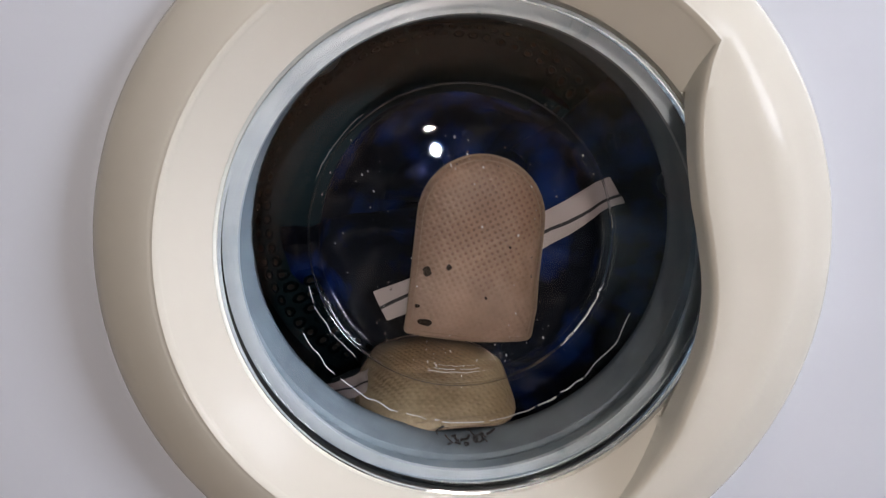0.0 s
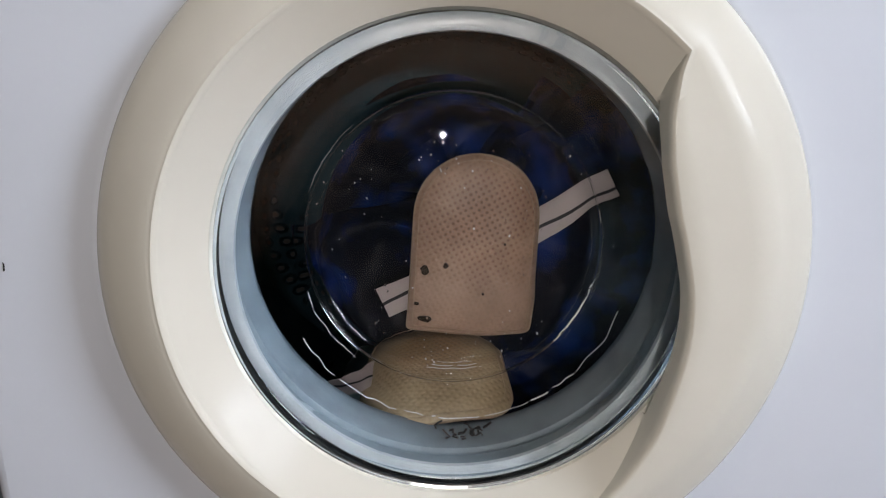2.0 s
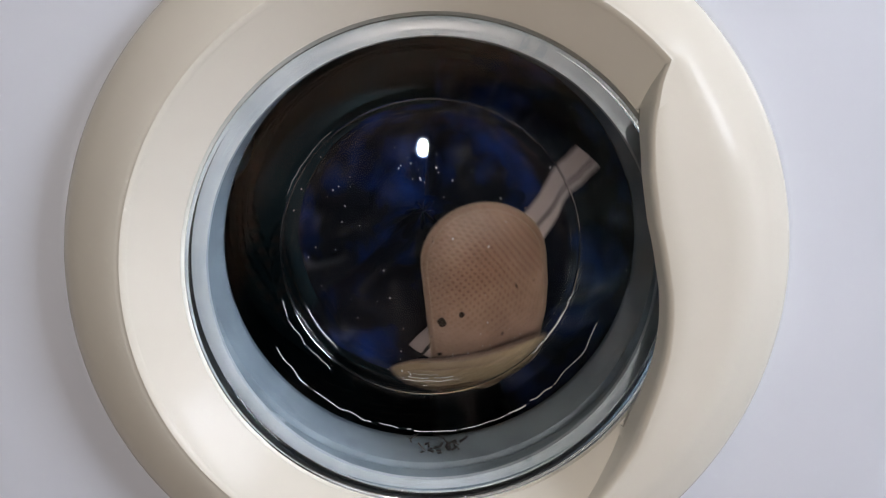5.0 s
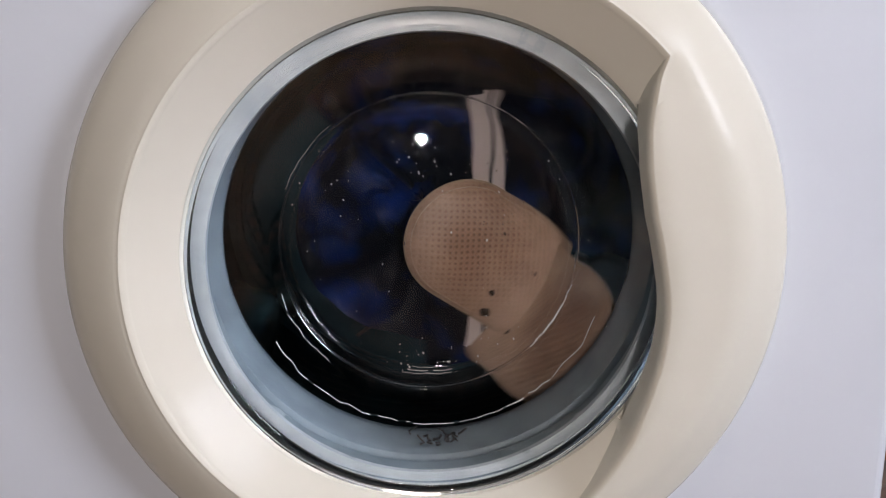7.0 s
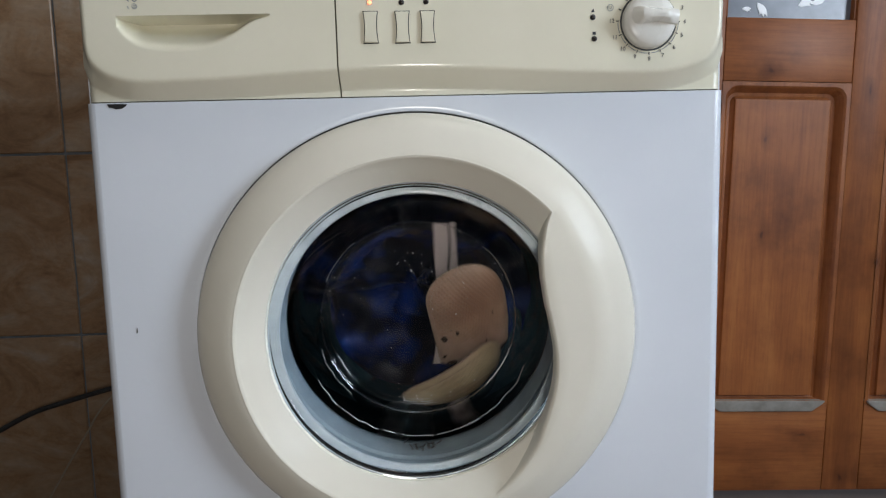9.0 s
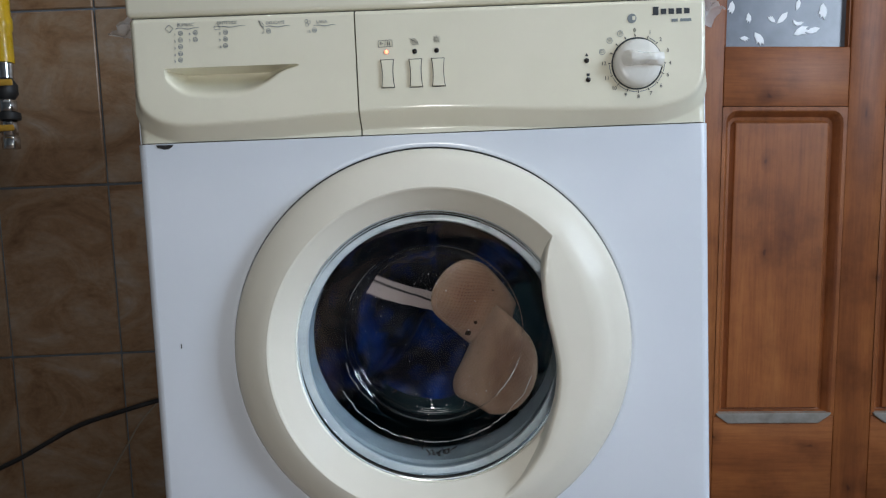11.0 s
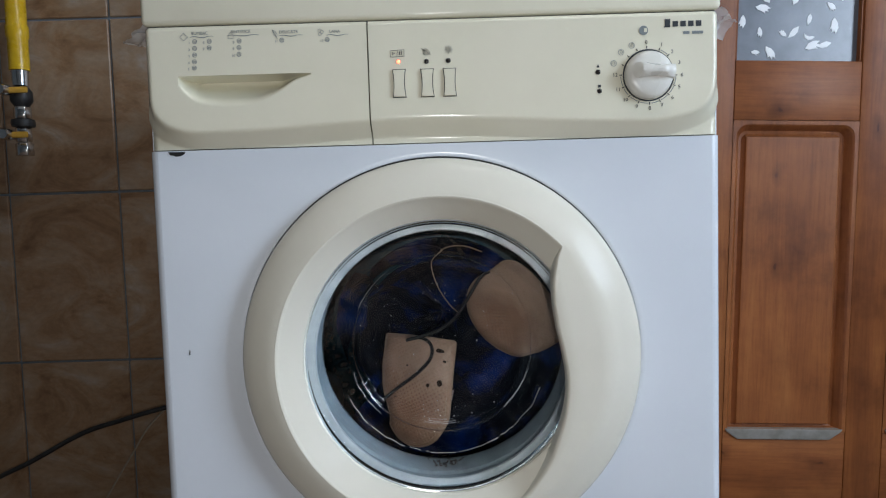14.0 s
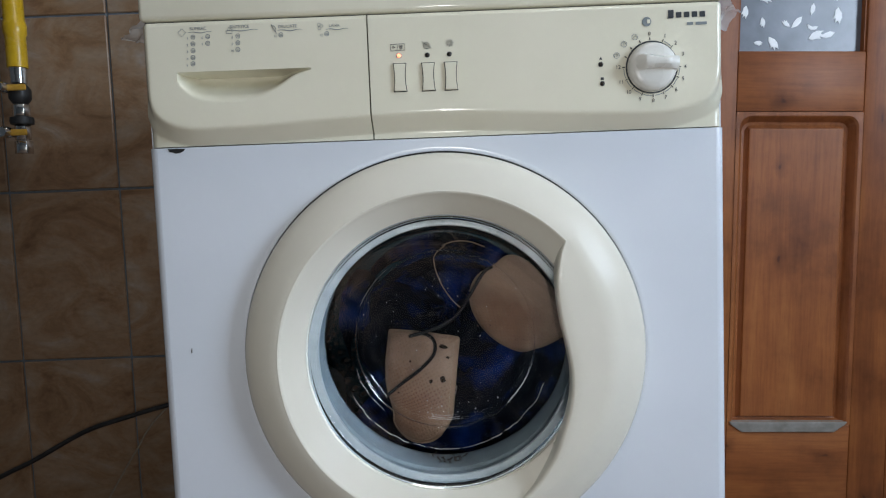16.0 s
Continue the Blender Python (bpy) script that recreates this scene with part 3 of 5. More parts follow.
def panel_depth(x, z):
    """How far the fascia stands at (x, z): a proud face over a band that falls back to the body."""
    p0, step = OUTLINE[:-1], OUTLINE[1:] - OUTLINE[:-1]
    t = np.clip((((x, z) - p0) * step).sum(1) / (step ** 2).sum(1), 0, 1)
    near = math.sqrt(float(((p0 + step * t[:, None] - (x, z)) ** 2).sum(1).min()))
    over = (OUTLINE[:-1, 0] > x) != (OUTLINE[1:, 0] > x)
    cut = p0[over, 1] + (x - p0[over, 0]) * step[over, 1] / step[over, 0]
    s = (near if int((cut < z).sum()) % 2 else -near) / 0.0165
    u = max(0.0, 1.0 - 0.5 * (-s + math.sqrt(s * s + 0.010)))
    y = 0.0035 - 0.0195 * u
    edge = (abs(x) - (HW - 0.010)) / 0.010
    if edge > 0:
        y += 0.016 * (1 - math.sqrt(max(0.0, 1 - min(edge, 1.0) ** 2)))
    top = (z - 0.8075) / 0.004
    if top > 0:
        y += 0.003 * min(top, 1.0) ** 2
    if -0.256 < x < -0.1237 and z < 0.7612:
        low = interp(x, GRIP_LINE)
        if z > low - 0.004:
            span = max(0.7612 - low, 0.001)
            t = (z - low) / span
            y += min(0.034, span * 1.9) * smooth01(0.10 + 0.95 * t) * (1 if z > low else smooth01((z - low + 0.004) / 0.004))
    return y


def fascia(name, x0, x1, nx, nz, washer, label):
    xs = [x0 + (x1 - x0) * i / nx for i in range(nx + 1)]
    z0, z1 = 0.6906, 0.8118
    zs = [z0 + (z1 - z0) * k / nz for k in range(nz + 1)]

    def drawn_in(x, y):
        """The proud face is a little narrower than the band under it."""
        return x - math.copysign(0.0052 * smooth01((abs(x) - 0.262) / (HW - 0.262)) * smooth01((0.0035 - y) / 0.012), x)

    rows = [[(drawn_in(x, panel_depth(x, z)) if abs(x) < HW - 0.001 else drawn_in(x, panel_depth(x * 0.962, z)), panel_depth(x, z), z) for z in zs] for x in xs]
    rows = [r + [(r[-1][0], 0.025, z1)] for r in rows]
    for r in rows:
        r.insert(0, (r[0][0], 0.025, z0))
    rows.insert(0, [(q[0], 0.025, q[2]) for q in rows[0]])
    rows.append([(q[0], 0.025, q[2]) for q in rows[-1]])
    return part(name, grid_mesh(rows), CREAM, washer, label)


def washer_body(washer):
    """White cabinet: front sheet with the round door opening, rounded corners, side sheets."""
    z0, z1, r = 0.02, 0.6892, 0.010
    xe = HW - r
    angles = sorted({radians(a) for a in range(0, 360, 3)} | {math.atan2(z1 - CZ, xe - CX), math.atan2(z1 - CZ, -xe - CX) % (2 * math.pi), math.atan2(z0 - CZ, -xe - CX) % (2 * math.pi), math.atan2(z0 - CZ, xe - CX) % (2 * math.pi)})
    rows = []
    for a in angles:
        c, s = math.cos(a), math.sin(a)
        reach = min((xe - CX) / c if c > 1e-9 else 9, (-xe - CX) / c if c < -1e-9 else 9, (z1 - CZ) / s if s > 1e-9 else 9, (z0 - CZ) / s if s < -1e-9 else 9)
        row = [(CX + 0.160 * c, 0.05, CZ + 0.160 * s), (CX + 0.160 * c, 0.006, CZ + 0.160 * s), (CX + 0.166 * c, 0.0, CZ + 0.166 * s)]
        row += [(CX + q * c, y, CZ + q * s) for q, y in ((0.200, 0.005), (min(0.2112, reach), 0.005), (min(0.2114, reach), 0.0010), (min(0.2130, reach), 0.0), (min(0.2160, reach), 0.0))]
        row.append((CX + reach * c, 0.0, CZ + reach * s))
        rows.append(row)
    bm = grid_mesh(rows, close_u=True)
    for sgn in (-1, 1):
        strip = []
        for k in range(7):
            a = math.pi / 2 * k / 6
            strip.append([(sgn * (xe + r * math.sin(a)), r - r * math.cos(a), z) for z in (z0, z1)])
        strip.append([(sgn * HW, 0.53, z) for z in (z0, z1)])
        add_grid(bm, strip)
    add_grid(bm, [[(-xe, 0.0, z1), (-xe, 0.02, z1 + 0.0)], [(xe, 0.0, z1), (xe, 0.02, z1)]])
    add_grid(bm, [[(-HW, 0.53, z0), (-HW, 0.53, z1)], [(HW, 0.53, z0), (HW, 0.53, z1)]])
    part("cabinet", bm, ENAMEL, washer, "white enamelled steel cabinet")
    part("inner_frame", box(-HW + 0.003, HW - 0.003, 0.026, 0.5, 0.689, 0.8134), DARKGAP, washer, "dark frame behind the fascia", smooth=False)
    part("lid_gap", box(-HW + 0.010, HW - 0.010, -0.0085, 0.0255, 0.8105, 0.8145), DARKGAP, washer, "dark joint under the lid", smooth=False)
    part("upper_side", box(-HW, -HW + 0.0025, 0.012, 0.53, 0.6905, 0.8125), ENAMEL, washer)
    part("upper_side", box(HW - 0.0025, HW, 0.012, 0.53, 0.6905, 0.8125), ENAMEL, washer)
    part("lid", box(-HW + 0.0055, HW - 0.0055, -0.0155, 0.54, 0.8138, 0.850, 0.005, 4), CREAM, washer, "cream worktop lid")
    for x in (-0.25, 0.25):
        for y in (0.05, 0.48):
            rows = [[(x + q * math.cos(a), y + q * math.sin(a), z) for q, z in ((0.0, 0.0), (0.02, 0.001), (0.018, 0.012), (0.008, 0.013), (0.008, 0.022))] for a in [2 * math.pi * i / 14 for i in range(14)]]
            part("foot", grid_mesh(rows, close_u=True), BLACKRUB, washer)
    chip = [(-0.2765, 0.6882), (-0.2590, 0.6880), (-0.2600, 0.6860), (-0.2640, 0.6838), (-0.2690, 0.6834), (-0.2715, 0.6846), (-0.2750, 0.6850)]
    part("enamel_chip", prism(chip, -0.0008, 0.0002), DARKGAP, washer, "black chipped spot under the fascia")
    part("enamel_chip", prism([(-0.2662, 0.4745), (-0.2652, 0.4748), (-0.2650, 0.4790), (-0.2656, 0.4800)], -0.0005, 0.0001), DARKGAP, washer)


def add_grid(bm, rows):
    vs = [[bm.verts.new(q) for q in row] for row in rows]
    for a, b in zip(vs, vs[1:]):
        for j in range(len(a) - 1):
            bm.faces.new((a[j], b[j], b[j + 1], a[j + 1]))


def door_ring(washer):
    """Cream door: a swelling outer band, a sharp crest, a cone falling to the glass, and the grip lip."""
    lip = [(q.x, q.z) for q in curve([(a, 0, 1000 * r) for a, r in LIP], 8)]
    rows = []
    angles = sorted(set(range(-180, 180)) | {a / 4 for a in range(-280, 180)})
    for a in angles:
        rc = min(0.167, interp(a, lip) / 1000) if -66 < a < 43 else 0.167
        lift = 0.004 * smooth01((0.167 - rc) / 0.04)
        prof = [(0.2060, 0.004), (0.2088, 0.000), (0.2092, -0.0045), (0.2082, -0.0092), (0.2060, -0.0130), (0.2020, -0.0168), (0.1950, -0.0210), (0.1880, -0.0247), (0.1800, -0.0284), (0.1730, -0.0310 - lift * 0.5)]
        for t in (0.25, 0.5, 0.75):
            prof.append((0.1730 + (rc + 0.0026 - 0.1730) * t, -0.0310 - 0.0008 * t - lift * (0.5 + 0.5 * t)))
        prof += [(rc + 0.0026, -0.0320 - lift), (rc + 0.0009, -0.0313 - lift), (rc - 0.0002, -0.0296 - lift)]
        # the wall of the grip falls steeply to the cone, or ends free over the glass
        foot = rc - 0.0006
        cone = -0.0296 + (0.167 - min(foot, 0.167)) / 0.0208 * 0.0221
        under = smooth01((0.1500 - foot) / 0.004)
        free = -0.0115 - 0.0090 * smooth01((0.1490 - foot) / 0.022)
        end_y = cone * (1 - under) + free * under
        for t in (0.3, 0.65, 1.0):
            prof.append((rc - 0.0002 + (foot - rc + 0.0002) * t, -0.0296 - lift + (end_y + 0.0296 + lift) * t))
        last_r, last_y = (0.1462, -0.0075) if foot > 0.1470 else (0.1490, -0.0098)
        for t in (0.33, 0.66, 1.0):
            prof.append((foot + (last_r - foot) * t, end_y + (last_y - end_y) * t))
        prof.append((0.1472, 0.004) if foot > 0.1470 else (0.1500, -0.0098))
        ar = radians(a)
        rows.append([(CX + q * math.cos(ar), y, CZ + q * math.sin(ar)) for q, y in prof])
    part("door_surround", grid_mesh(rows, close_u=True), DOORCREAM, washer, "glossy cream door ring with a moulded grip")
    part("door_gap", lathe([(0.200, 0.0042), (0.2112, 0.0040)], (CX, CZ), 140), DARKGAP, washer)
    part("glass_retainer", lathe([(0.1390, 0.0120), (0.1392, 0.0088), (0.1450, 0.0075), (0.1540, 0.0078)], (CX, CZ), 120), surface("grey_retainer", (0.22, 0.25, 0.27), (0.30, 0.33, 0.35), 0.3, 40.0), washer, "grey ring behind the glass rim")
    part("inner_ring", lathe([(0.1458, 0.003), (0.1460, -0.0072), (0.150, -0.0088), (0.168, -0.0095)], (CX, CZ), 120), DOORCREAM, washer)
    bowl = [(0.0, 0.07660), (0.015, 0.07669), (0.030, 0.07696), (0.045, 0.07741), (0.060, 0.07804), (0.075, 0.07885), (0.086, 0.0793), (0.093, 0.0780), (0.0985, 0.0745), (0.1030, 0.0685), (0.1085, 0.0590), (0.118, 0.0400), (0.1265, 0.0210), (0.1325, 0.0055), (0.1345, -0.0010),
            (0.1365, -0.0060), (0.1385, -0.0085), (0.1410, -0.0092), (0.1432, -0.0082), (0.1444, -0.0055), (0.1446, 0.0), (0.1440, 0.0040), (0.1400, 0.0060),
            (0.1372, 0.0120), (0.1315, 0.0250), (0.1225, 0.0440), (0.1130, 0.0635), (0.1065, 0.0728), (0.0985, 0.0790), (0.086, 0.0830), (0.065, 0.0842), (0.035, 0.0850), (0.0, 0.0853)]
    g = part("door_glass", lathe(bowl, (CX, CZ), 200), BOWLGLASS, washer, "clear glass door bowl")
    g.visible_shadow = False
    edge = [(CX + 0.1055 * math.cos(a), 0.0728, CZ + 0.1055 * math.sin(a)) for a in [2 * math.pi * k / 160 for k in range(161)]]
    part("moulded_edge", tube(edge, 0.0010, 8), DROPLET, g, "moulded ridge round the bowl's flat").visible_shadow = False
    me = g.data
    me.polygons.foreach_set("use_smooth", [True] * len(me.polygons))


def gasket(washer):
    prof = [(0.158, 0.004), (0.1535, 0.006), (0.1510, 0.012), (0.1502, 0.022), (0.1508, 0.030), (0.1550, 0.0330), (0.1550, 0.0360), (0.1502, 0.0390), (0.1492, 0.048), (0.1482, 0.058), (0.1466, 0.066), (0.1470, 0.074), (0.1500, 0.078), (0.156, 0.080)]
    part("door_gasket", lathe(prof, (CX, CZ + 0.007), 120), RUBBER, washer, "blue-grey rubber door gasket with folds")
    rng = random.Random(11)
    tufts = bmesh.new()
    for i in range(14):
        a = radians(rng.gauss(-88, 4.0))
        r, y = 0.1445 - rng.random() * 0.003, 0.046 + rng.random() * 0.014
        p = Vector((CX + r * math.cos(a), y, CZ + 0.004 + r * math.sin(a)))
        pts = [p]
        for k in range(3):
            pts.append(pts[-1] + Vector((rng.uniform(-0.004, 0.004), rng.uniform(-0.002, 0.002), rng.uniform(-0.0005, 0.0028))))
        tube(pts, rng.uniform(0.0005, 0.0011), 5, tufts)
    part("lint", tufts, LINT, washer, "dark wet lint in the gasket fold")


def controls(washer):
    drawer = fascia("detergent_drawer", -HW, -0.0648, 130, 110, washer, "cream detergent drawer front with a scooped grip")
    panel = fascia("control_panel", -0.0634, HW, 170, 90, washer, "cream control panel with buttons and a programme dial")
    Y = -0.0163

    def words(parent, s, size, x, z, mat=PRINTGREY, align="CENTER"):
        return part("lettering", text_mesh(s, size, x, z, Y, align), mat, parent, smooth=False)

    # programme table on the drawer
    for s, x, z, x0, x1 in (("BUMBAC", -0.2322, 0.8042, -0.242, -0.219), ("SINTETICE", -0.1910, 0.8046, -0.205, -0.173), ("DELICATE", -0.1430, 0.8030, -0.153, -0.129), ("LANA", -0.0966, 0.8022, -0.105, -0.083)):
        words(drawer, s, 0.0042, x, z)
        swoosh = [((x0 + (x1 - x0) * k / 10), Y, z - 0.0036 + 0.0006 * math.sin(k * 0.9)) for k in range(11)]
        part("underline", tube(swoosh, [0.00012 + 0.0003 * math.sin(math.pi * min(k + 1, 10) / 11) for k in range(11)], 5), PRINTGREY, drawer)
    dots = [(-0.2376, 0.7962, "1"), (-0.238, 0.7896, "2"), (-0.2384, 0.783, "3"), (-0.2389, 0.7763, "4"), (-0.2393, 0.7702, "5"), (-0.2229, 0.7962, "6"), (-0.2233, 0.7896, "7"), (-0.1929, 0.7956, "8"), (-0.1933, 0.789, "9"), (-0.1937, 0.7824, "10"), (-0.15, 0.7951, "11"), (-0.1044, 0.7944, "12")]
    for x, z, s in dots:
        bm = ring_line(x, z, 0.0021, Y, 0.0006, steps=18)
        for k in (-0.0007, 0.0005):
            box(x - 0.0014, x + 0.0014, Y - 0.00005, Y + 0.0001, z + k - 0.0003, z + k + 0.0003, bm=bm)
        part("programme_symbol", bm, PRINTGREY, drawer, smooth=False)
        words(drawer, s, 0.0034, x - 0.0056, z - 0.0012)
    part("cotton_symbol", tube([(-0.2484 + 0.0032 * math.cos(a) * (1 + 0.18 * math.cos(4 * a)), Y, 0.8010 + 0.0030 * math.sin(a) * (1 + 0.18 * math.cos(4 * a))) for a in [2 * math.pi * k / 24 for k in range(25)]], 0.00022, 5), PRINTGREY, drawer)
    part("flask_symbol", tube([(-0.2010 + u, Y, 0.8010 + w) for u, w in ((-0.003, -0.0025), (-0.0022, 0.001), (-0.0006, 0.0032), (0.001, 0.0028), (0.0026, -0.0002), (0.0028, -0.0026), (-0.003, -0.0025))], 0.00022, 5), PRINTGREY, drawer)
    part("feather_symbol", tube([(-0.1564 + u, Y, 0.8016 + w) for u, w in ((-0.0028, 0.0038), (0.0002, 0.0022), (0.0018, -0.0008), (0.0016, -0.0036), (-0.0012, -0.0008), (-0.0028, 0.0038), (0.0022, -0.0050))], 0.00024, 5), PRINTGREY, drawer)
    wool = bmesh.new()
    for u, w in ((-0.0012, 0.0018), (0.0012, 0.0004), (-0.0008, -0.0016)):
        tube([(-0.1107 + u + 0.0016 * math.cos(a), Y, 0.8016 + w + 0.0016 * math.sin(a)) for a in [2 * math.pi * k / 14 for k in range(15)]], 0.0002, 5, wool)
    part("wool_symbol", wool, PRINTGREY, drawer)

    # rocker buttons with waisted sides
    for x, z in ((-0.0334, 0.7487), (-0.0051, 0.7484), (0.0175, 0.7484)):
        def waisted(w, h, c):
            pts = []
            for sx, order in ((1, range(-6, 7)), (-1, range(6, -7, -1))):
                for k in order:
                    t = k / 6
                    pts.append((x + sx * (w - 0.0012 * (1 - t * t)), z + h * t * c))
            return pts
        part("button_gap", prism(waisted(0.0069, 0.0142, 1.0), Y - 0.0001, -0.010), DARKGAP, panel, smooth=False)
        part("push_button", prism(waisted(0.0061, 0.0134, 1.0), Y - 0.0022, -0.010, 0.0010), CREAM, panel, "waisted cream push button")
    for x, z, mat, lab in ((-0.0337, 0.7703, LAMPRED, "lit orange-red indicator"), (-0.0055, 0.7698, LAMPOFF, ""), (0.0165, 0.7700, LAMPOFF, ""), (0.1669, 0.7541, LAMPOFF, ""), (0.1682, 0.7352, LAMPOFF, "")):
        part("indicator", lathe([(0.0, Y - 0.0012), (0.0012, Y - 0.0010), (0.0020, Y - 0.0002), (0.0021, Y + 0.002)], (x, z), 18), mat, panel, lab)
        part("indicator_rim", ring_line(x, z, 0.0023, Y - 0.0001, 0.0005, steps=20), PRINT if mat is LAMPOFF else PRINTGREY, panel)
    icon = bmesh.new()
    frame_pts = [(-0.0345 + 0.0070 * sx, Y, 0.7785 + 0.0034 * sz) for sx, sz in ((-1, -1), (1, -0.85), (1, 1), (-1, 0.85), (-1, -1))]
    tube(frame_pts, 0.00026, 5, icon)
    tube([(-0.0352, Y, 0.7762), (-0.0340, Y, 0.7808)], 0.00018, 5, icon)
    for dx in (0.0018, 0.0036):
        box(-0.0345 + dx, -0.0345 + dx + 0.0010, Y - 0.0002, Y, 0.7768, 0.7804, bm=icon)
    tube([(-0.0394, Y, 0.7798), (-0.0372, Y, 0.7786), (-0.0394, Y, 0.7772), (-0.0394, Y, 0.7798)], 0.00035, 5, icon)
    part("start_symbol", icon, PRINT, panel)
    spin = bmesh.new()
    tube([(-0.0057 + (0.0006 + 0.0033 * k / 30) * math.cos(k * 0.42), Y, 0.7797 + (0.0006 + 0.0033 * k / 30) * math.sin(k * 0.42)) for k in range(31)], 0.00026, 5, spin)
    tube([(-0.0104, Y, 0.7830), (-0.0012, Y, 0.7764)], 0.00024, 5, spin)
    part("spin_symbol", spin, PRINT, panel)
    sun = bmesh.new()
    for k in range(8):
        a = k * math.pi / 4
        tube([(0.0170 + q * math.cos(a), Y, 0.7809 + q * math.sin(a)) for q in (0.0018, 0.0042)], 0.00026, 5, sun)
    tube([(0.0170 + 0.0016 * math.cos(a), Y, 0.7809 + 0.0016 * math.sin(a)) for a in [2 * math.pi * k / 14 for k in range(15)]], 0.00026, 5, sun)
    part("extra_symbol", sun, PRINT, panel)
    part("door_symbol", prism([(0.1655, 0.7588), (0.1672, 0.7618), (0.1684, 0.7586)], Y - 0.0001, Y + 0.0004), PRINT, panel, smooth=False)
    part("stop_symbol", box(0.1668, 0.1696, Y - 0.0001, Y + 0.0004, 0.7388, 0.7414), PRINT, panel, smooth=False)

    # the maker's mark and model line become plain shapes
    mark = bmesh.new()
    box(0.2335, 0.2395, Y - 0.0002, Y, 0.7962, 0.7972, bm=mark)
    for k in range(5):
        box(0.2345 + 0.0078 * k, 0.2400 + 0.0078 * k, Y - 0.0002, Y, 0.7968, 0.8022 + (0.0022 if k == 0 else 0), bm=mark)
    part("maker_mark", mark, PRINT, panel, "black bars of the maker's mark", smooth=False)
    model = bmesh.new()
    box(0.2530, 0.2592, Y - 0.0002, Y, 0.7892, 0.7920, bm=model)
    box(0.2618, 0.2728, Y - 0.0002, Y, 0.7892, 0.7920, bm=model)
    part("model_mark", model, PRINTGREY, panel, "grey bars of the model line", smooth=False)
    part("round_mark", lathe([(0.0, Y - 0.0002), (0.0046, Y - 0.0002), (0.0046, Y)], (0.2132, 0.7939), 28), PRINTGREY, panel, smooth=False)
    part("round_mark_bar", box(0.2136, 0.2166, Y - 0.0005, Y - 0.0003, 0.7922, 0.7960), CREAM, panel, smooth=False)

    # programme dial
    kx, kz = 0.2176, 0.7494
    part("dial_ring", ring_line(kx, kz, 0.0252, Y - 0.0003, 0.0016, -15, 380, 80), PRINT, panel)
    names = [("0", 93), ("1", 66), ("2", 44), ("3", 21), ("4", -1), ("5", -22), ("6", -44), ("7", -66), ("8", -88), ("9", -111), ("10", -134), ("11", -156), ("12", 178)]
    for s, a in names:
        r = 0.0335
        words(panel, s, 0.0052, kx + r * math.cos(radians(a)), kz + r * math.sin(radians(a)) * 0.98, PRINT)
    for a in (93, 114, 136, 157, 178, 66, 44, -1, -22, -44, -66, -88, -111, -134, -156):
        c, s = math.cos(radians(a)), math.sin(radians(a))
        bm = tube([(kx + q * c, Y, kz + q * s) for q in (0.0267, 0.0292)], 0.0005, 5)
        part("tick", bm, PRINT, panel)
    for a0, a1 in ((47, 63), (-19, -4), (-41, -25), (-63, -47), (-85, -69), (-108, -91), (-131, -114), (-153, -137), (-179, -159)):
        part("dial_arc", ring_line(kx, kz, 0.0278, Y - 0.0001, 0.0007, a0, a1, 8), PRINTGREY, panel)
    for i, (x, z) in enumerate(((0.2012, 0.7795), (0.1904, 0.7730), (0.1828, 0.7622))):
        bm = ring_line(x, z, 0.0028, Y, 0.0005, steps=22)
        tube([(x + (0.0003 + 0.0018 * k / 16) * math.cos(k * 0.5 + i), Y, z + (0.0003 + 0.0018 * k / 16) * math.sin(k * 0.5 + i)) for k in range(17)], 0.0002, 5, bm)
        part("cycle_symbol", bm, PRINTGREY, panel)
    knob = part("programme_knob", lathe([(0.0, -0.0270), (0.0150, -0.0268), (0.0200, -0.0258), (0.0226, -0.0238), (0.0236, -0.0200), (0.0240, -0.0150), (0.0240, -0.010)], (kx, kz), 64), KNOBGREY, panel, "pale grey rotary programme knob")
    prof = []
    for k in range(17):
        t = k / 16
        x = -0.0190 + 0.0420 * t
        half = 0.0062 - 0.0022 * smooth01((t - 0.1) / 0.5) + 0.0014 * smooth01((t - 0.6) / 0.4)
        lift = -0.0262 - 0.0110 * smooth01(t / 0.22) * (1 - 0.55 * smooth01((t - 0.70) / 0.30))
        prof.append([(kx + x, -0.018, kz + 0.0024 - half * 1.35), (kx + x, lift * 0.75 - 0.018 * 0.25, kz + 0.0024 - half * 1.05), (kx + x, lift + 0.0010, kz + 0.0028 - half * 0.6), (kx + x, lift, kz + 0.0032), (kx + x, lift + 0.0010, kz + 0.0036 + half * 0.6), (kx + x, lift * 0.75 - 0.018 * 0.25, kz + 0.0040 + half * 1.0), (kx + x, -0.018, kz + 0.0040 + half * 1.25)])
    bm = grid_mesh(prof)
    bm.verts.ensure_lookup_table()
    bm.faces.new([bm.verts[i] for i in range(7)])
    bm.faces.new([bm.verts[len(bm.verts) - 7 + i] for i in range(7)])
    bmesh.ops.rotate(bm, verts=bm.verts, cent=(kx, 0, kz), matrix=Matrix.Rotation(radians(3), 3, "Y"))
    part("knob_grip", bm, KNOBGREY, knob)


def washing_machine():
    washer = base("washing_machine", (0, 0, 0), "white front-loading washing machine with a cream door and fascia", "washing machine")
    washer_body(washer)
    controls(washer)
    door_ring(washer)
    gasket(washer)
    return washer


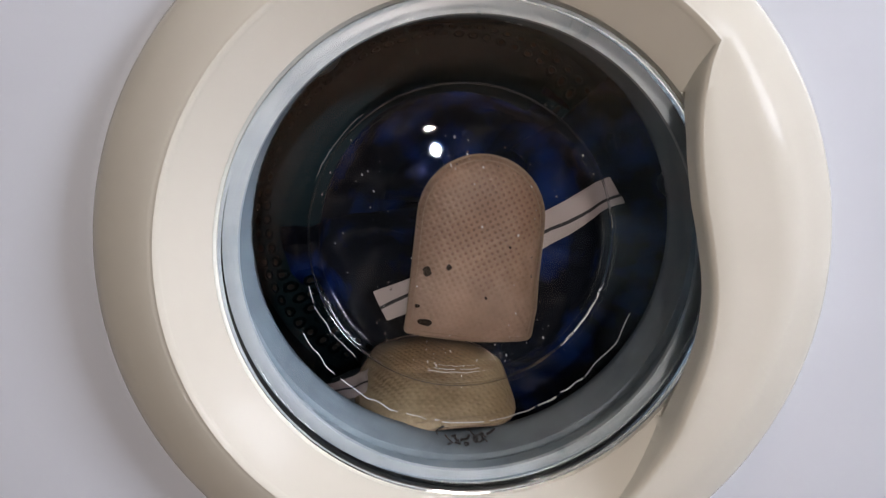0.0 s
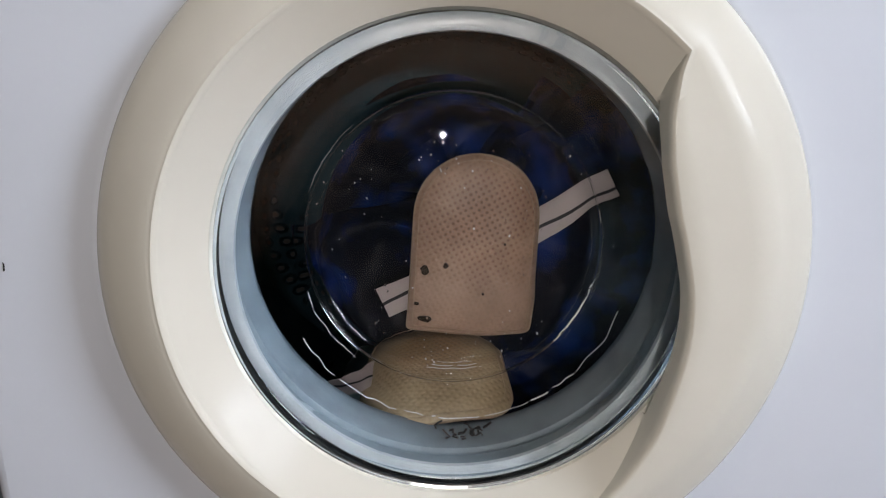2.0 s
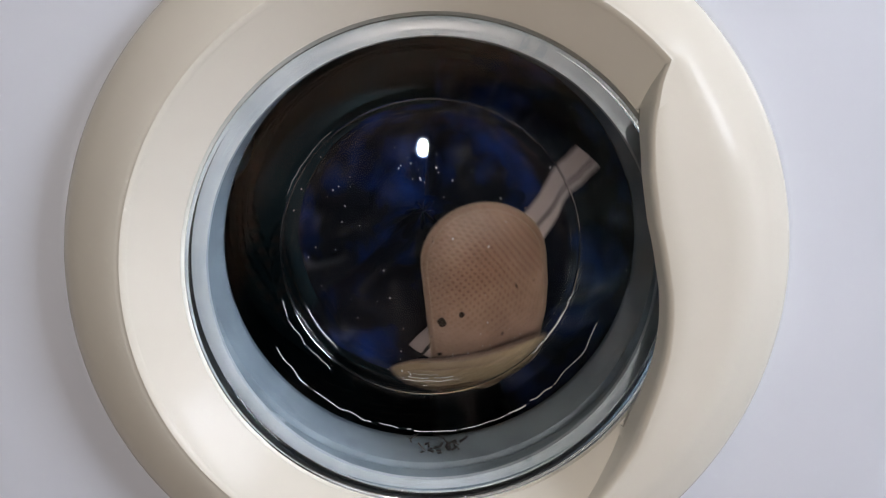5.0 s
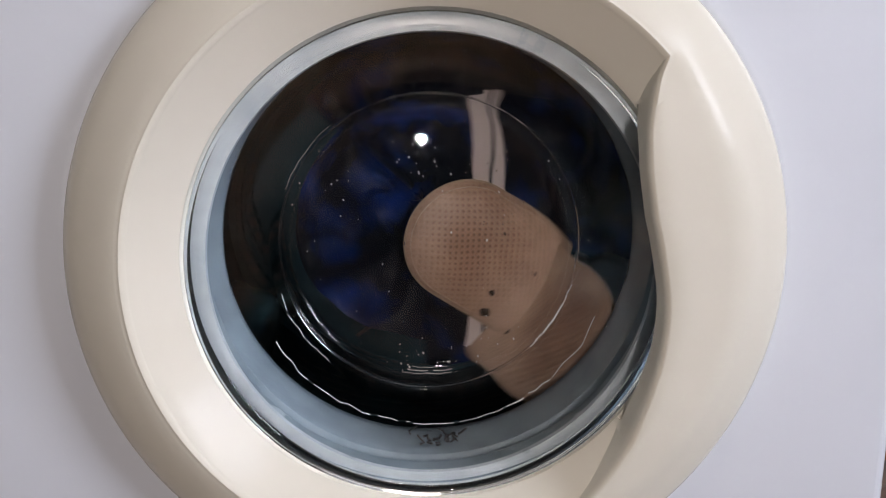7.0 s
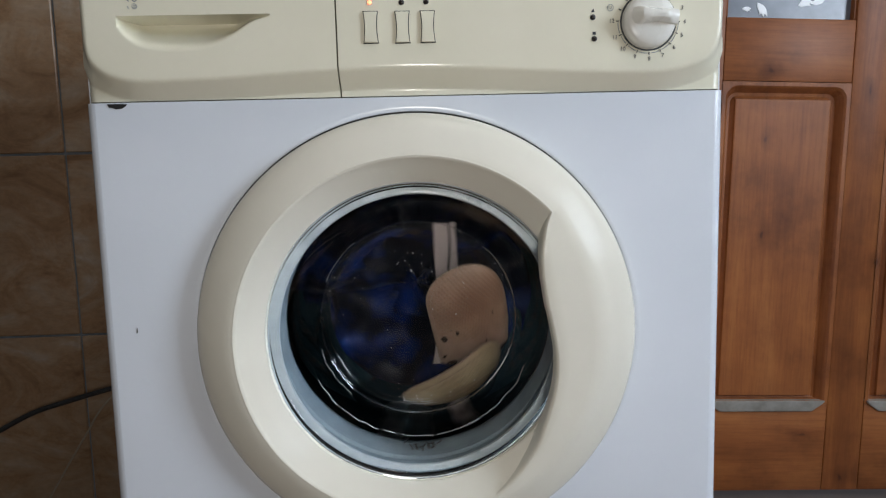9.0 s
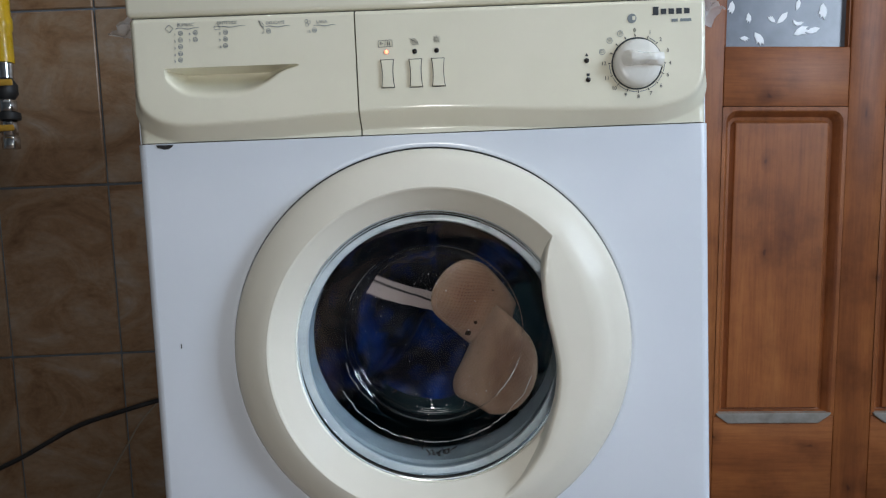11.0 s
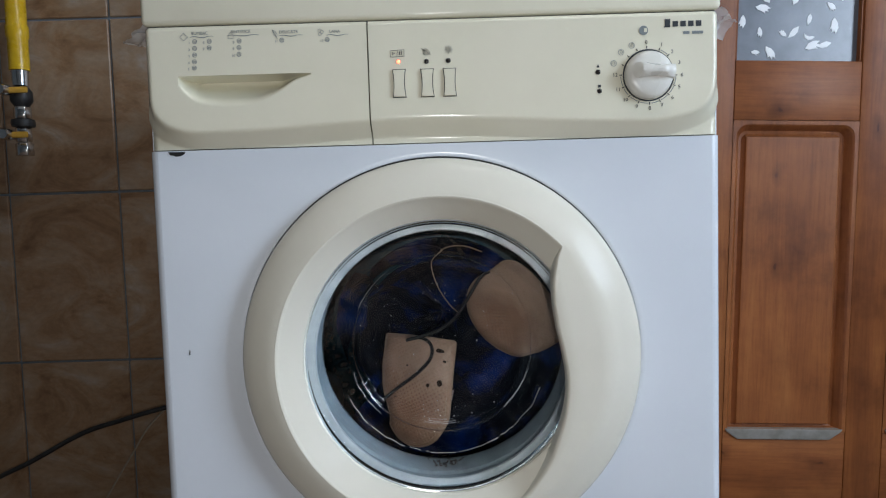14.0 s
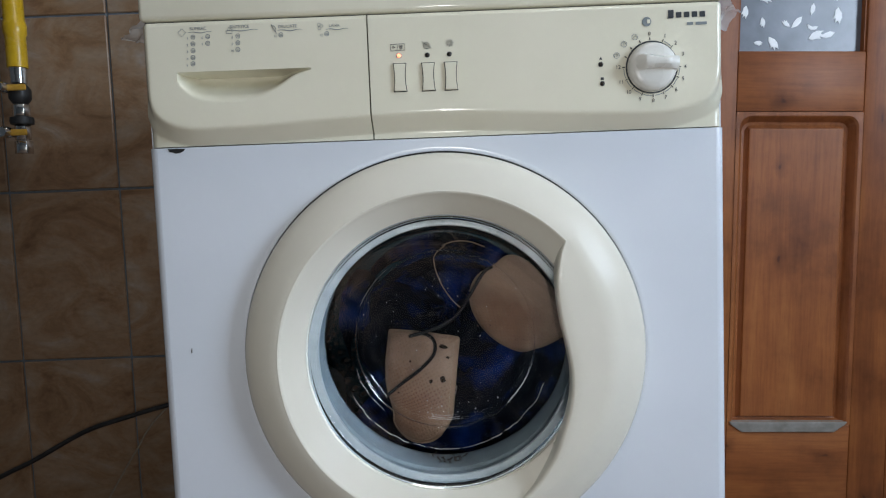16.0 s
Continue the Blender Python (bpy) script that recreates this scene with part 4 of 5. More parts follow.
# ---- inside the drum ----
def drum():
    d = base("drum", (CX, 0.0, CZ + 0.004), "stainless steel wash drum with lifters, its dimness put into the colour", "drum")
    prof = [(0.153, 0.081), (0.156, 0.086), (0.215, 0.090), (0.230, 0.096), (0.235, 0.106), (0.235, 0.350), (0.228, 0.362), (0.10, 0.358), (0.05, 0.350), (0.0, 0.350)]
    part("shell", lathe(prof, (0, 0), 120), DIM_STEEL, d)
    for k in range(3):
        a = radians(8 + 120 * k)
        rows = []
        for i in range(9):
            y = 0.110 + 0.235 * i / 8
            rise = 0.045 * math.sin(math.pi * (0.12 + 0.76 * i / 8)) ** 0.5
            row = []
            for j in range(9):
                u = -1 + 2 * j / 8
                r = 0.2345 - rise * (1 - u * u) ** 0.8
                b = a + 0.17 * u * (1 - 0.25 * (1 - u * u))
                row.append((r * math.cos(b), y, r * math.sin(b)))
            rows.append(row)
        part("lifter", grid_mesh(rows), LIFTER, d, "ridged steel lifter")
    holes, rims = bmesh.new(), bmesh.new()
    for i in range(16):
        for j in range(60):
            a = radians(6 * j + 3 * (i % 2))
            if min(abs((math.degrees(a) - 8 - 120 * k + 180) % 360 - 180) for k in range(3)) < 12:
                continue
            c = Vector((0.2343 * math.cos(a), 0.118 + 0.0145 * i, 0.2343 * math.sin(a)))
            t, n = Vector((-math.sin(a), 0, math.cos(a))), Vector((0, 1, 0))
            vs = [holes.verts.new(c + 0.0024 * (math.cos(q) * t + math.sin(q) * n)) for q in [2 * math.pi * m / 7 for m in range(7)]]
            holes.faces.new(vs)
            inner = [rims.verts.new(c * 1.0 + 0.0026 * (math.cos(q) * t + math.sin(q) * n)) for q in [2 * math.pi * m / 7 for m in range(7)]]
            raised = [rims.verts.new(c - 0.0009 * Vector((math.cos(a), 0, math.sin(a))) + 0.0034 * (math.cos(q) * t + math.sin(q) * n)) for q in [2 * math.pi * m / 7 for m in range(7)]]
            outer = [rims.verts.new(c + 0.0052 * (math.cos(q) * t + math.sin(q) * n)) for q in [2 * math.pi * m / 7 for m in range(7)]]
            for m in range(7):
                rims.faces.new((inner[m], inner[(m + 1) % 7], raised[(m + 1) % 7], raised[m]))
                rims.faces.new((raised[m], raised[(m + 1) % 7], outer[(m + 1) % 7], outer[m]))
    for i in range(2):
        r = 0.195 + 0.0160 * i
        for j in range(int(2 * math.pi * r / 0.0165)):
            a = 2 * math.pi * j / int(2 * math.pi * r / 0.0165)
            c = Vector((r * math.cos(a), 0.3570, r * math.sin(a)))
            around = [Vector((math.cos(2 * math.pi * m / 8), 0, math.sin(2 * math.pi * m / 8))) for m in range(8)]
            holes.faces.new([holes.verts.new(c + 0.0030 * v) for v in around])
            inner = [rims.verts.new(c + 0.0032 * v) for v in around]
            raised = [rims.verts.new(c + 0.0044 * v + Vector((0, -0.0016, 0))) for v in around]
            outer = [rims.verts.new(c + 0.0068 * v + Vector((0, 0.0006, 0))) for v in around]
            for m in range(8):
                rims.faces.new((inner[m], inner[(m + 1) % 8], raised[(m + 1) % 8], raised[m]))
                rims.faces.new((raised[m], raised[(m + 1) % 8], outer[(m + 1) % 8], outer[m]))
    tagged(part("hole_rim", rims, DIM_STEEL, d), kind="stuff")
    tagged(part("perforation", holes, DARKGAP, d, smooth=False), kind="stuff")
    return d


def navy_cloth():
    """A wet garment packed against the drum's back, folded, with an uneven edge."""
    c = base("navy_garment", (CX, 0.0, CZ + 0.004), "wet crumpled navy blue garment in the drum", "clothing")
    for name, a0, a1, r0, r1, y0, seed in (("cloth_fold", -180, 180, 0.0, 0.05, 0.275, 9.3), ("cloth_fold", -175, 50, 0.02, 0.160, 0.245, 1.3), ("cloth_fold", -100, 40, 0.075, 0.228, 0.185, 7.1), ("cloth_fold", 30, 202, 0.03, 0.130, 0.272, 4.4)):
        rows = []
        for i in range(71):
            a = radians(a0 + (a1 - a0) * i / 70)
            row = []
            for j in range(31):
                t = j / 30
                wob = 0.02 * noise.noise(Vector((seed, i * 0.16, 2.0)))
                r = r0 + wob + (r1 - r0 - wob) * t
                p = Vector((r * math.cos(a), r * math.sin(a), seed))
                y = y0 + 0.045 * noise.noise(p * 9) + 0.022 * noise.noise(p * 23 + Vector((0, 0, 3))) + 0.016 * abs(noise.noise(Vector((p.x * 14 + p.y * 5, p.y * 30, seed))))
                edge = min(i, 70 - i) / 6
                y += 0.03 * (1 - min(1.0, edge)) ** 2 + 0.02 * max(0.0, 0.2 - t) * 5 * 0.5
                row.append((r * math.cos(a), y, r * math.sin(a)))
            rows.append(row)
        bm = grid_mesh(rows)
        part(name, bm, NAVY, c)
    return c


def mitt_outline(w, h, corner, n=20):
    """An arch: a half round head over nearly straight sides, with rounded corners at the open edge."""
    out, half = [], w * 0.51
    for k in range(7):
        a = math.pi + math.pi / 2 * k / 6
        out.append((-half + corner + corner * math.cos(a), -h / 2 + corner + corner * math.sin(a)))
    out += [(-half + corner + 2 * (half - corner) * k / 5, -h / 2 - 0.0015 * math.sin(math.pi * k / 5)) for k in range(1, 5)]
    for k in range(7):
        a = 1.5 * math.pi + math.pi / 2 * k / 6
        out.append((half - corner + corner * math.cos(a), -h / 2 + corner + corner * math.sin(a)))
    low, top = -h / 2 + corner, h / 2 - w / 2
    out += [(half - 0.01 * w * k / 5, low + (top - low) * k / 5) for k in range(1, 5)]
    out += [(w / 2 * math.cos(math.pi * k / n), top + w / 2 * math.sin(math.pi * k / n)) for k in range(n + 1)]
    out += [(-half + 0.01 * w * k / 5, low + (top - low) * k / 5) for k in range(4, 0, -1)]
    return out


def bath_mitt(name, label, w, h, corner, weave, lining, bend, strap_out, strap_len, strap_turn, strap_y):
    m = base(name, (0, 0.13, 0.45), label, "bath mitt", group="washed bath mitts")
    outline = mitt_outline(w, h, corner)

    def at(x, z, y):
        return (x, y + bend * x * x + 0.35 * bend * z * z, z)

    bm = bmesh.new()
    levels = [1.0, 0.965, 0.90, 0.80, 0.66, 0.50, 0.33, 0.16]
    for side in (-1, 1):
        rings = []
        for q in levels:
            y = side * 0.0085 * (1 - q ** 5) ** 0.7 + side * 0.0006 + 0.0016 * (1 - q) * math.sin(9 * q)
            rings.append([bm.verts.new(at(x * q, z * q, y + 0.0012 * noise.noise(Vector((x * q * 40, z * q * 40, side))))) for x, z in outline])
        for a, b in zip(rings, rings[1:]):
            for i in range(len(outline)):
                j = (i + 1) % len(outline)
                bm.faces.new((a[i], a[j], b[j], b[i]))
        mid = bm.verts.new(at(0, 0, side * 0.0092))
        for i in range(len(outline)):
            bm.faces.new((rings[-1][i], rings[-1][(i + 1) % len(outline)], mid))
    pad = part("loofah_pad", bm, weave, m, "wet woven loofah pad")
    pad.data.materials.append(lining)
    for f in pad.data.polygons:
        f.material_index = 1 if f.index >= len(pad.data.polygons) // 2 else 0
    rim = [at(x, z, 0.0) for x, z in outline]
    part("piping", tube(rim + [rim[0]], 0.0010, 8), PIPING, m, "stitched beige edge piping")
    seam = [at(x * 0.93, z * 0.95, -0.0050) for x, z in outline]
    part("stitching", tube(seam + [seam[0]], 0.0003, 5), PIPING, m)
    # webbing strap, ridged where it creases
    rows = []
    for i in range(41):
        t = i / 40
        z = -strap_out + (strap_len + strap_out) * t
        y = 0.0009 * math.sin(t * 13) + 0.0005 * math.sin(t * 47 + 1) + 0.002
        sway = 0.004 * math.sin(t * 5)
        rows.append([(u + sway, y + 0.0005 * math.sin(u * 300 + t * 12), z) for u in (-0.0125, -0.008, -0.003, 0.003, 0.008, 0.0125)])
    bm = grid_mesh(rows)
    bmesh.ops.solidify(bm, geom=bm.faces[:], thickness=0.0014)
    strap = part("strap", bm, STRAP, m, "white webbing strap with a black stripe")
    strap.matrix_basis = pose(0, strap_y, 0, 0, -strap_turn, 0)
    return m, strap


def stains(mitt):
    rng = random.Random(8)
    for x, z, sx, sz in ((-0.036, -0.058, 0.0075, 0.003), (-0.038, -0.019, 0.004, 0.004), (-0.022, -0.015, 0.0028, 0.0024), (-0.043, -0.046, 0.0026, 0.0016), (0.008, -0.036, 0.0012, 0.0012), (0.022, 0.004, 0.0010, 0.0010)):
        out = [(x + sx * math.cos(a) * rng.uniform(0.6, 1.1), z + sz * math.sin(a) * rng.uniform(0.6, 1.1)) for a in [2 * math.pi * k / 11 for k in range(11)]]
        part("stain", prism(out, -0.0103, -0.0085), STAINED, mitt, "dark stain")


def cord(name, label, points, radius, material):
    ob = link_mesh(name, tube(curve([(x, 0.003 * math.sin(i * 1.7), z) for i, (x, z) in enumerate(points)], 6), radius, 7), material)
    return tagged(ob, label, "cord")


def droplets():
    """Water beads and streaks on the drum side of the glass."""
    rng = random.Random(21)
    bm = bmesh.new()
    for i in range(80):
        a, r = rng.uniform(0, 2 * math.pi), 0.094 * math.sqrt(rng.random())
        size = rng.choice((0.0004, 0.0005, 0.0007, 0.0009))
        y = glass_y(r)
        m = Matrix.Translation((CX + r * math.cos(a), y, CZ + r * math.sin(a))) @ Matrix.Diagonal((1, 0.6, rng.uniform(1.0, 1.8), 1))
        bmesh.ops.create_icosphere(bm, subdivisions=1, radius=size, matrix=m)
    ob = tagged(link_mesh("water_drops", bm, DROPLET), "water drops on the inside of the door glass", "water drops", kind="stuff")
    ob.visible_shadow = False


def glass_y(r):
    return interp(r, [(0.0, 0.0856), (0.035, 0.0853), (0.065, 0.0845), (0.086, 0.0833), (0.0985, 0.0793), (0.1065, 0.0731), (0.113, 0.0638), (0.1225, 0.0443)])


def suds():
    """Foam specks on the drum side of the glass, with pale lines and specks as painted glints."""
    rng = random.Random(5)
    bm = bmesh.new()
    for r, a0, a1, thick in ((0.1222, -152, -99, 0.00034), (0.1224, -98, -60, 0.00052), (0.1222, -58, -24, 0.00040), (0.0985, -104, -80, 0.00030), (0.0960, -102, -82, 0.00030), (0.0935, -100, -84, 0.00024), (0.1110, 196, 228, 0.00030), (0.1060, -48, -18, 0.00030), (0.1080, 128, 158, 0.00022)):
        a = a0
        while a < a1:
            b = min(a1, a + rng.uniform(6, 22))
            pts = []
            for k in range(9):
                q = radians(a + (b - a) * k / 8)
                rr = r + (0.0003 if thick > 0.0005 else 0.0012) * noise.noise(Vector((math.cos(q) * 14, math.sin(q) * 14, r * 300)))
                pts.append(Vector((CX + rr * math.cos(q), glass_y(rr), CZ + rr * math.sin(q))))
            tube(pts, thick * rng.uniform(0.6, 1.2), 6, bm)
            a = b + rng.uniform(0.5, 3)
    for cx, cz, sx, sz, count in ((-0.010, 0.058, 0.012, 0.010, 16), (0.0, -0.088, 0.030, 0.006, 26), (-0.075, 0.05, 0.016, 0.022, 16), (0.05, -0.07, 0.02, 0.015, 12), (-0.06, -0.03, 0.02, 0.02, 8), (0.03, 0.03, 0.03, 0.03, 8)):
        for i in range(count):
            x, z = rng.gauss(cx, sx), rng.gauss(cz, sz)
            r = math.hypot(x, z)
            if r < 0.112:
                m = Matrix.Translation((CX + x, glass_y(r), CZ + z)) @ Matrix.Rotation(rng.uniform(-0.6, 0.6), 4, "Y") @ Matrix.Diagonal((1, 0.6, rng.uniform(0.8, 2.4), 1))
                bmesh.ops.create_icosphere(bm, subdivisions=1, radius=rng.choice((0.00028, 0.00036, 0.00036, 0.0005, 0.0007)), matrix=m)
    tagged(link_mesh("glint_suds", bm, GLINT_SUDS), "soap suds and pale painted glints on the glass", "soap suds", kind="stuff")


def plastic_cover():
    """Thin clear film over the lid, its crumpled corners hanging past the sides."""
    c = base("plastic_cover", (0, 0.1, 0.85), "crumpled clear plastic film over the washing machine top", "plastic cover")
    rows = []
    for i in range(30):
        x = -0.305 + 0.61 * i / 29
        rows.append([(x, -0.03 + 0.42 * j / 12, 0.0022 + 0.0016 * noise.noise(Vector((x * 20, j * 0.6, 0)))) for j in range(13)])
    part("sheet", grid_mesh(rows), FILM, c)
    for sgn in (-1, 1):
        rows = []
        for i in range(64):
            y = -0.02 + 0.30 * i / 63
            row = []
            for j in range(26):
                t = j / 25
                drop = 0.030 + 0.020 * noise.noise(Vector((y * 30, sgn, 0))) - 0.02 * (i / 63)
                x = sgn * (0.2955 + 0.085 * t * (1 - 0.35 * t) + 0.016 * noise.noise(Vector((y * 40, t * 4, sgn * 3.0))))
                row.append((x, y + 0.01 * noise.noise(Vector((y * 9, t * 5, 2))), 0.0022 - drop * t ** 1.3 + min(1.0, 3 * t) * (0.010 * noise.noise(Vector((y * 26, t * 5, sgn))) + 0.006 * abs(noise.noise(Vector((y * 60, t * 9, sgn)))))))
            rows.append(row)
        part("hanging_corner", grid_mesh(rows), FILM, c)


room()
wooden_door()
gas_pipe()
cables()
washing_machine()
plastic_cover()
DRUM = drum()
GARMENT = navy_cloth()
MITT, MITT_STRAP = bath_mitt("bath_mitt", "pinkish beige wet loofah bath mitt with dark stains", 0.096, 0.140, 0.003, WEAVE_A, WEAVE_A, 1.6, 0.080, 0.134, -60, 0.012)
stains(MITT)
PAD, PAD_STRAP = bath_mitt("bath_mitt", "yellowish beige wet loofah bath mitt with striped strap", 0.120, 0.128, 0.026, WEAVE_B, WEAVE_C, 3.0, -0.070, 0.182, 55, -0.002)
CORD_LOOP = cord("dark_cord", "thin dark cord lying over the wet laundry", [(-0.0768, -0.0752), (-0.0555, -0.0586), (-0.0309, -0.0401), (-0.0146, -0.0221), (-0.014, -0.007), (-0.0258, 0.0017), (-0.0422, 0.0003), (-0.0271, 0.0038), (-0.0052, 0.0099), (0.0143, 0.0228), (0.0314, 0.0481), (0.0484, 0.0733), (0.0649, 0.0835), (0.0818, 0.0855)], 0.0021, WETBLACK)
CORD_WHITE = cord("pale_cord", "thin pale cord looped across the drum", [(0.0194, 0.0307), (0.0095, 0.04), (-0.002, 0.0589), (-0.0093, 0.0797), (-0.01, 0.098), (-0.0027, 0.11), (0.0124, 0.1162), (0.0326, 0.1154), (0.0526, 0.1079)], 0.0006, PIPING)
droplets()
suds()
tiled_wall()

MITT_ROWS = [
    (0, 0.020, 0.449, -6, 0), (2.5, 0.020, 0.449, -6, 0), (2.9, 0.020, 0.449, -6, 0), (3, 0.023, 0.454, 0, 0),
    (3.1, 0.022, 0.455, 4, 0), (3.2, 0.025, 0.460, 10, 0), (3.3, 0.034, 0.458, 32, 0), (3.4, 0.031, 0.470, 55, 0),
    (3.5, 0.021, 0.471, 83, 0), (3.6, 0.017, 0.450, 94, 0), (3.7, 0.006, 0.437, 105, 0), (3.8, 0.010, 0.422, 124, 15),
    (3.9, 0.020, 0.402, 156, 30), (4, 0.030, 0.386, 175, 40), (4.1, 0.052, 0.383, 208, 39), (4.2, 0.071, 0.407, 234, 38),
    (4.6, 0.088, 0.421, 278, 18), (4.75, 0.083, 0.409, 303, 10), (4.95, 0.047, 0.416, 352, 13), (5.15, 0.045, 0.437, 390, 13),
    (5.35, 0.054, 0.452, 428, 9), (5.55, 0.040, 0.471, 450, 4), (5.75, 0.019, 0.455, 463, 0), (5.95, 0.020, 0.407, 533, 20),
    (6.1, 0.024, 0.382, 570, 24), (6.3, 0.089, 0.428, 630, 20), (6.4, 0.088, 0.415, 645, 15), (6.5, 0.083, 0.409, 663, 10),
    (6.6, 0.067, 0.415, 677, 12), (6.7, 0.047, 0.416, 712, 13), (6.8, 0.036, 0.428, 730, 15), (6.9, 0.045, 0.437, 750, 13),
    (7, 0.049, 0.442, 775, 11), (7.1, 0.054, 0.452, 788, 9), (7.2, 0.050, 0.465, 800, 6), (7.3, 0.040, 0.471, 810, 4),
    (7.4, 0.028, 0.468, 816, 2), (7.5, 0.019, 0.455, 823, 0), (7.6, 0.037, 0.446, 850, 10), (7.7, 0.020, 0.407, 893, 20),
    (7.8, 0.002, 0.381, 912, 22), (7.9, 0.047, 0.383, 948, 25), (8, 0.069, 0.412, 975, 20), (8.1, 0.086, 0.415, 988, 15),
    (8.2, 0.080, 0.422, 995, 10), (8.85, 0.059, 0.430, 1072, 29), (9, 0.063, 0.452, 1092, 30), (9.2, 0.058, 0.487, 1118, 34),
    (9.35, 0.035, 0.499, 1145, 34), (9.55, 0.006, 0.453, 1185, 30), (9.75, -0.015, 0.385, 1252, 23), (9.95, 0.020, 0.376, 1290, 21),
    (10.1, 0.069, 0.389, 1327, 23), (10.3, 0.087, 0.410, 1365, 30), (10.4, 0.080, 0.405, 1375, 29), (10.5, 0.071, 0.397, 1395, 28),
    (10.6, 0.059, 0.430, 1432, 29), (10.7, 0.062, 0.438, 1445, 29), (10.8, 0.063, 0.466, 1460, 30), (10.9, 0.059, 0.484, 1475, 33),
    (11, 0.057, 0.489, 1482, 36), (11.1, 0.035, 0.499, 1505, 34), (11.2, 0.020, 0.491, 1520, 32), (11.3, 0.006, 0.453, 1545, 30),
    (11.4, -0.014, 0.417, 1580, 27), (11.5, -0.015, 0.385, 1612, 23), (11.6, -0.015, 0.378, 1625, 20), (11.7, 0.020, 0.376, 1650, 21),
    (11.8, 0.058, 0.384, 1675, 23), (11.9, 0.081, 0.395, 1700, 24), (12, 0.092, 0.396, 1720, 25), (12.1, 0.087, 0.397, 1735, 27),
    (12.2, 0.095, 0.403, 1750, 28), (12.3, 0.090, 0.426, 1783, 30), (12.4, 0.090, 0.446, 1795, 33), (12.5, 0.088, 0.472, 1805, 36),
    (12.6, 0.082, 0.497, 1820, 36), (12.7, 0.061, 0.508, 1835, 36), (12.8, 0.044, 0.508, 1850, 36), (12.9, 0.034, 0.504, 1865, 36),
    (13, 0.019, 0.494, 1885, 36), (13.1, 0.013, 0.462, 1900, 29), (13.2, -0.009, 0.423, 1920, 22), (13.3, -0.032, 0.417, 1940, 15),
    (13.4, -0.047, 0.413, 1952, 13), (13.5, -0.049, 0.413, 1962, 10), (13.7, -0.033, 0.396, 1974, 8), (14, -0.035, 0.389, 1978, 8),
    (16, -0.035, 0.389, 1978, 8),
]
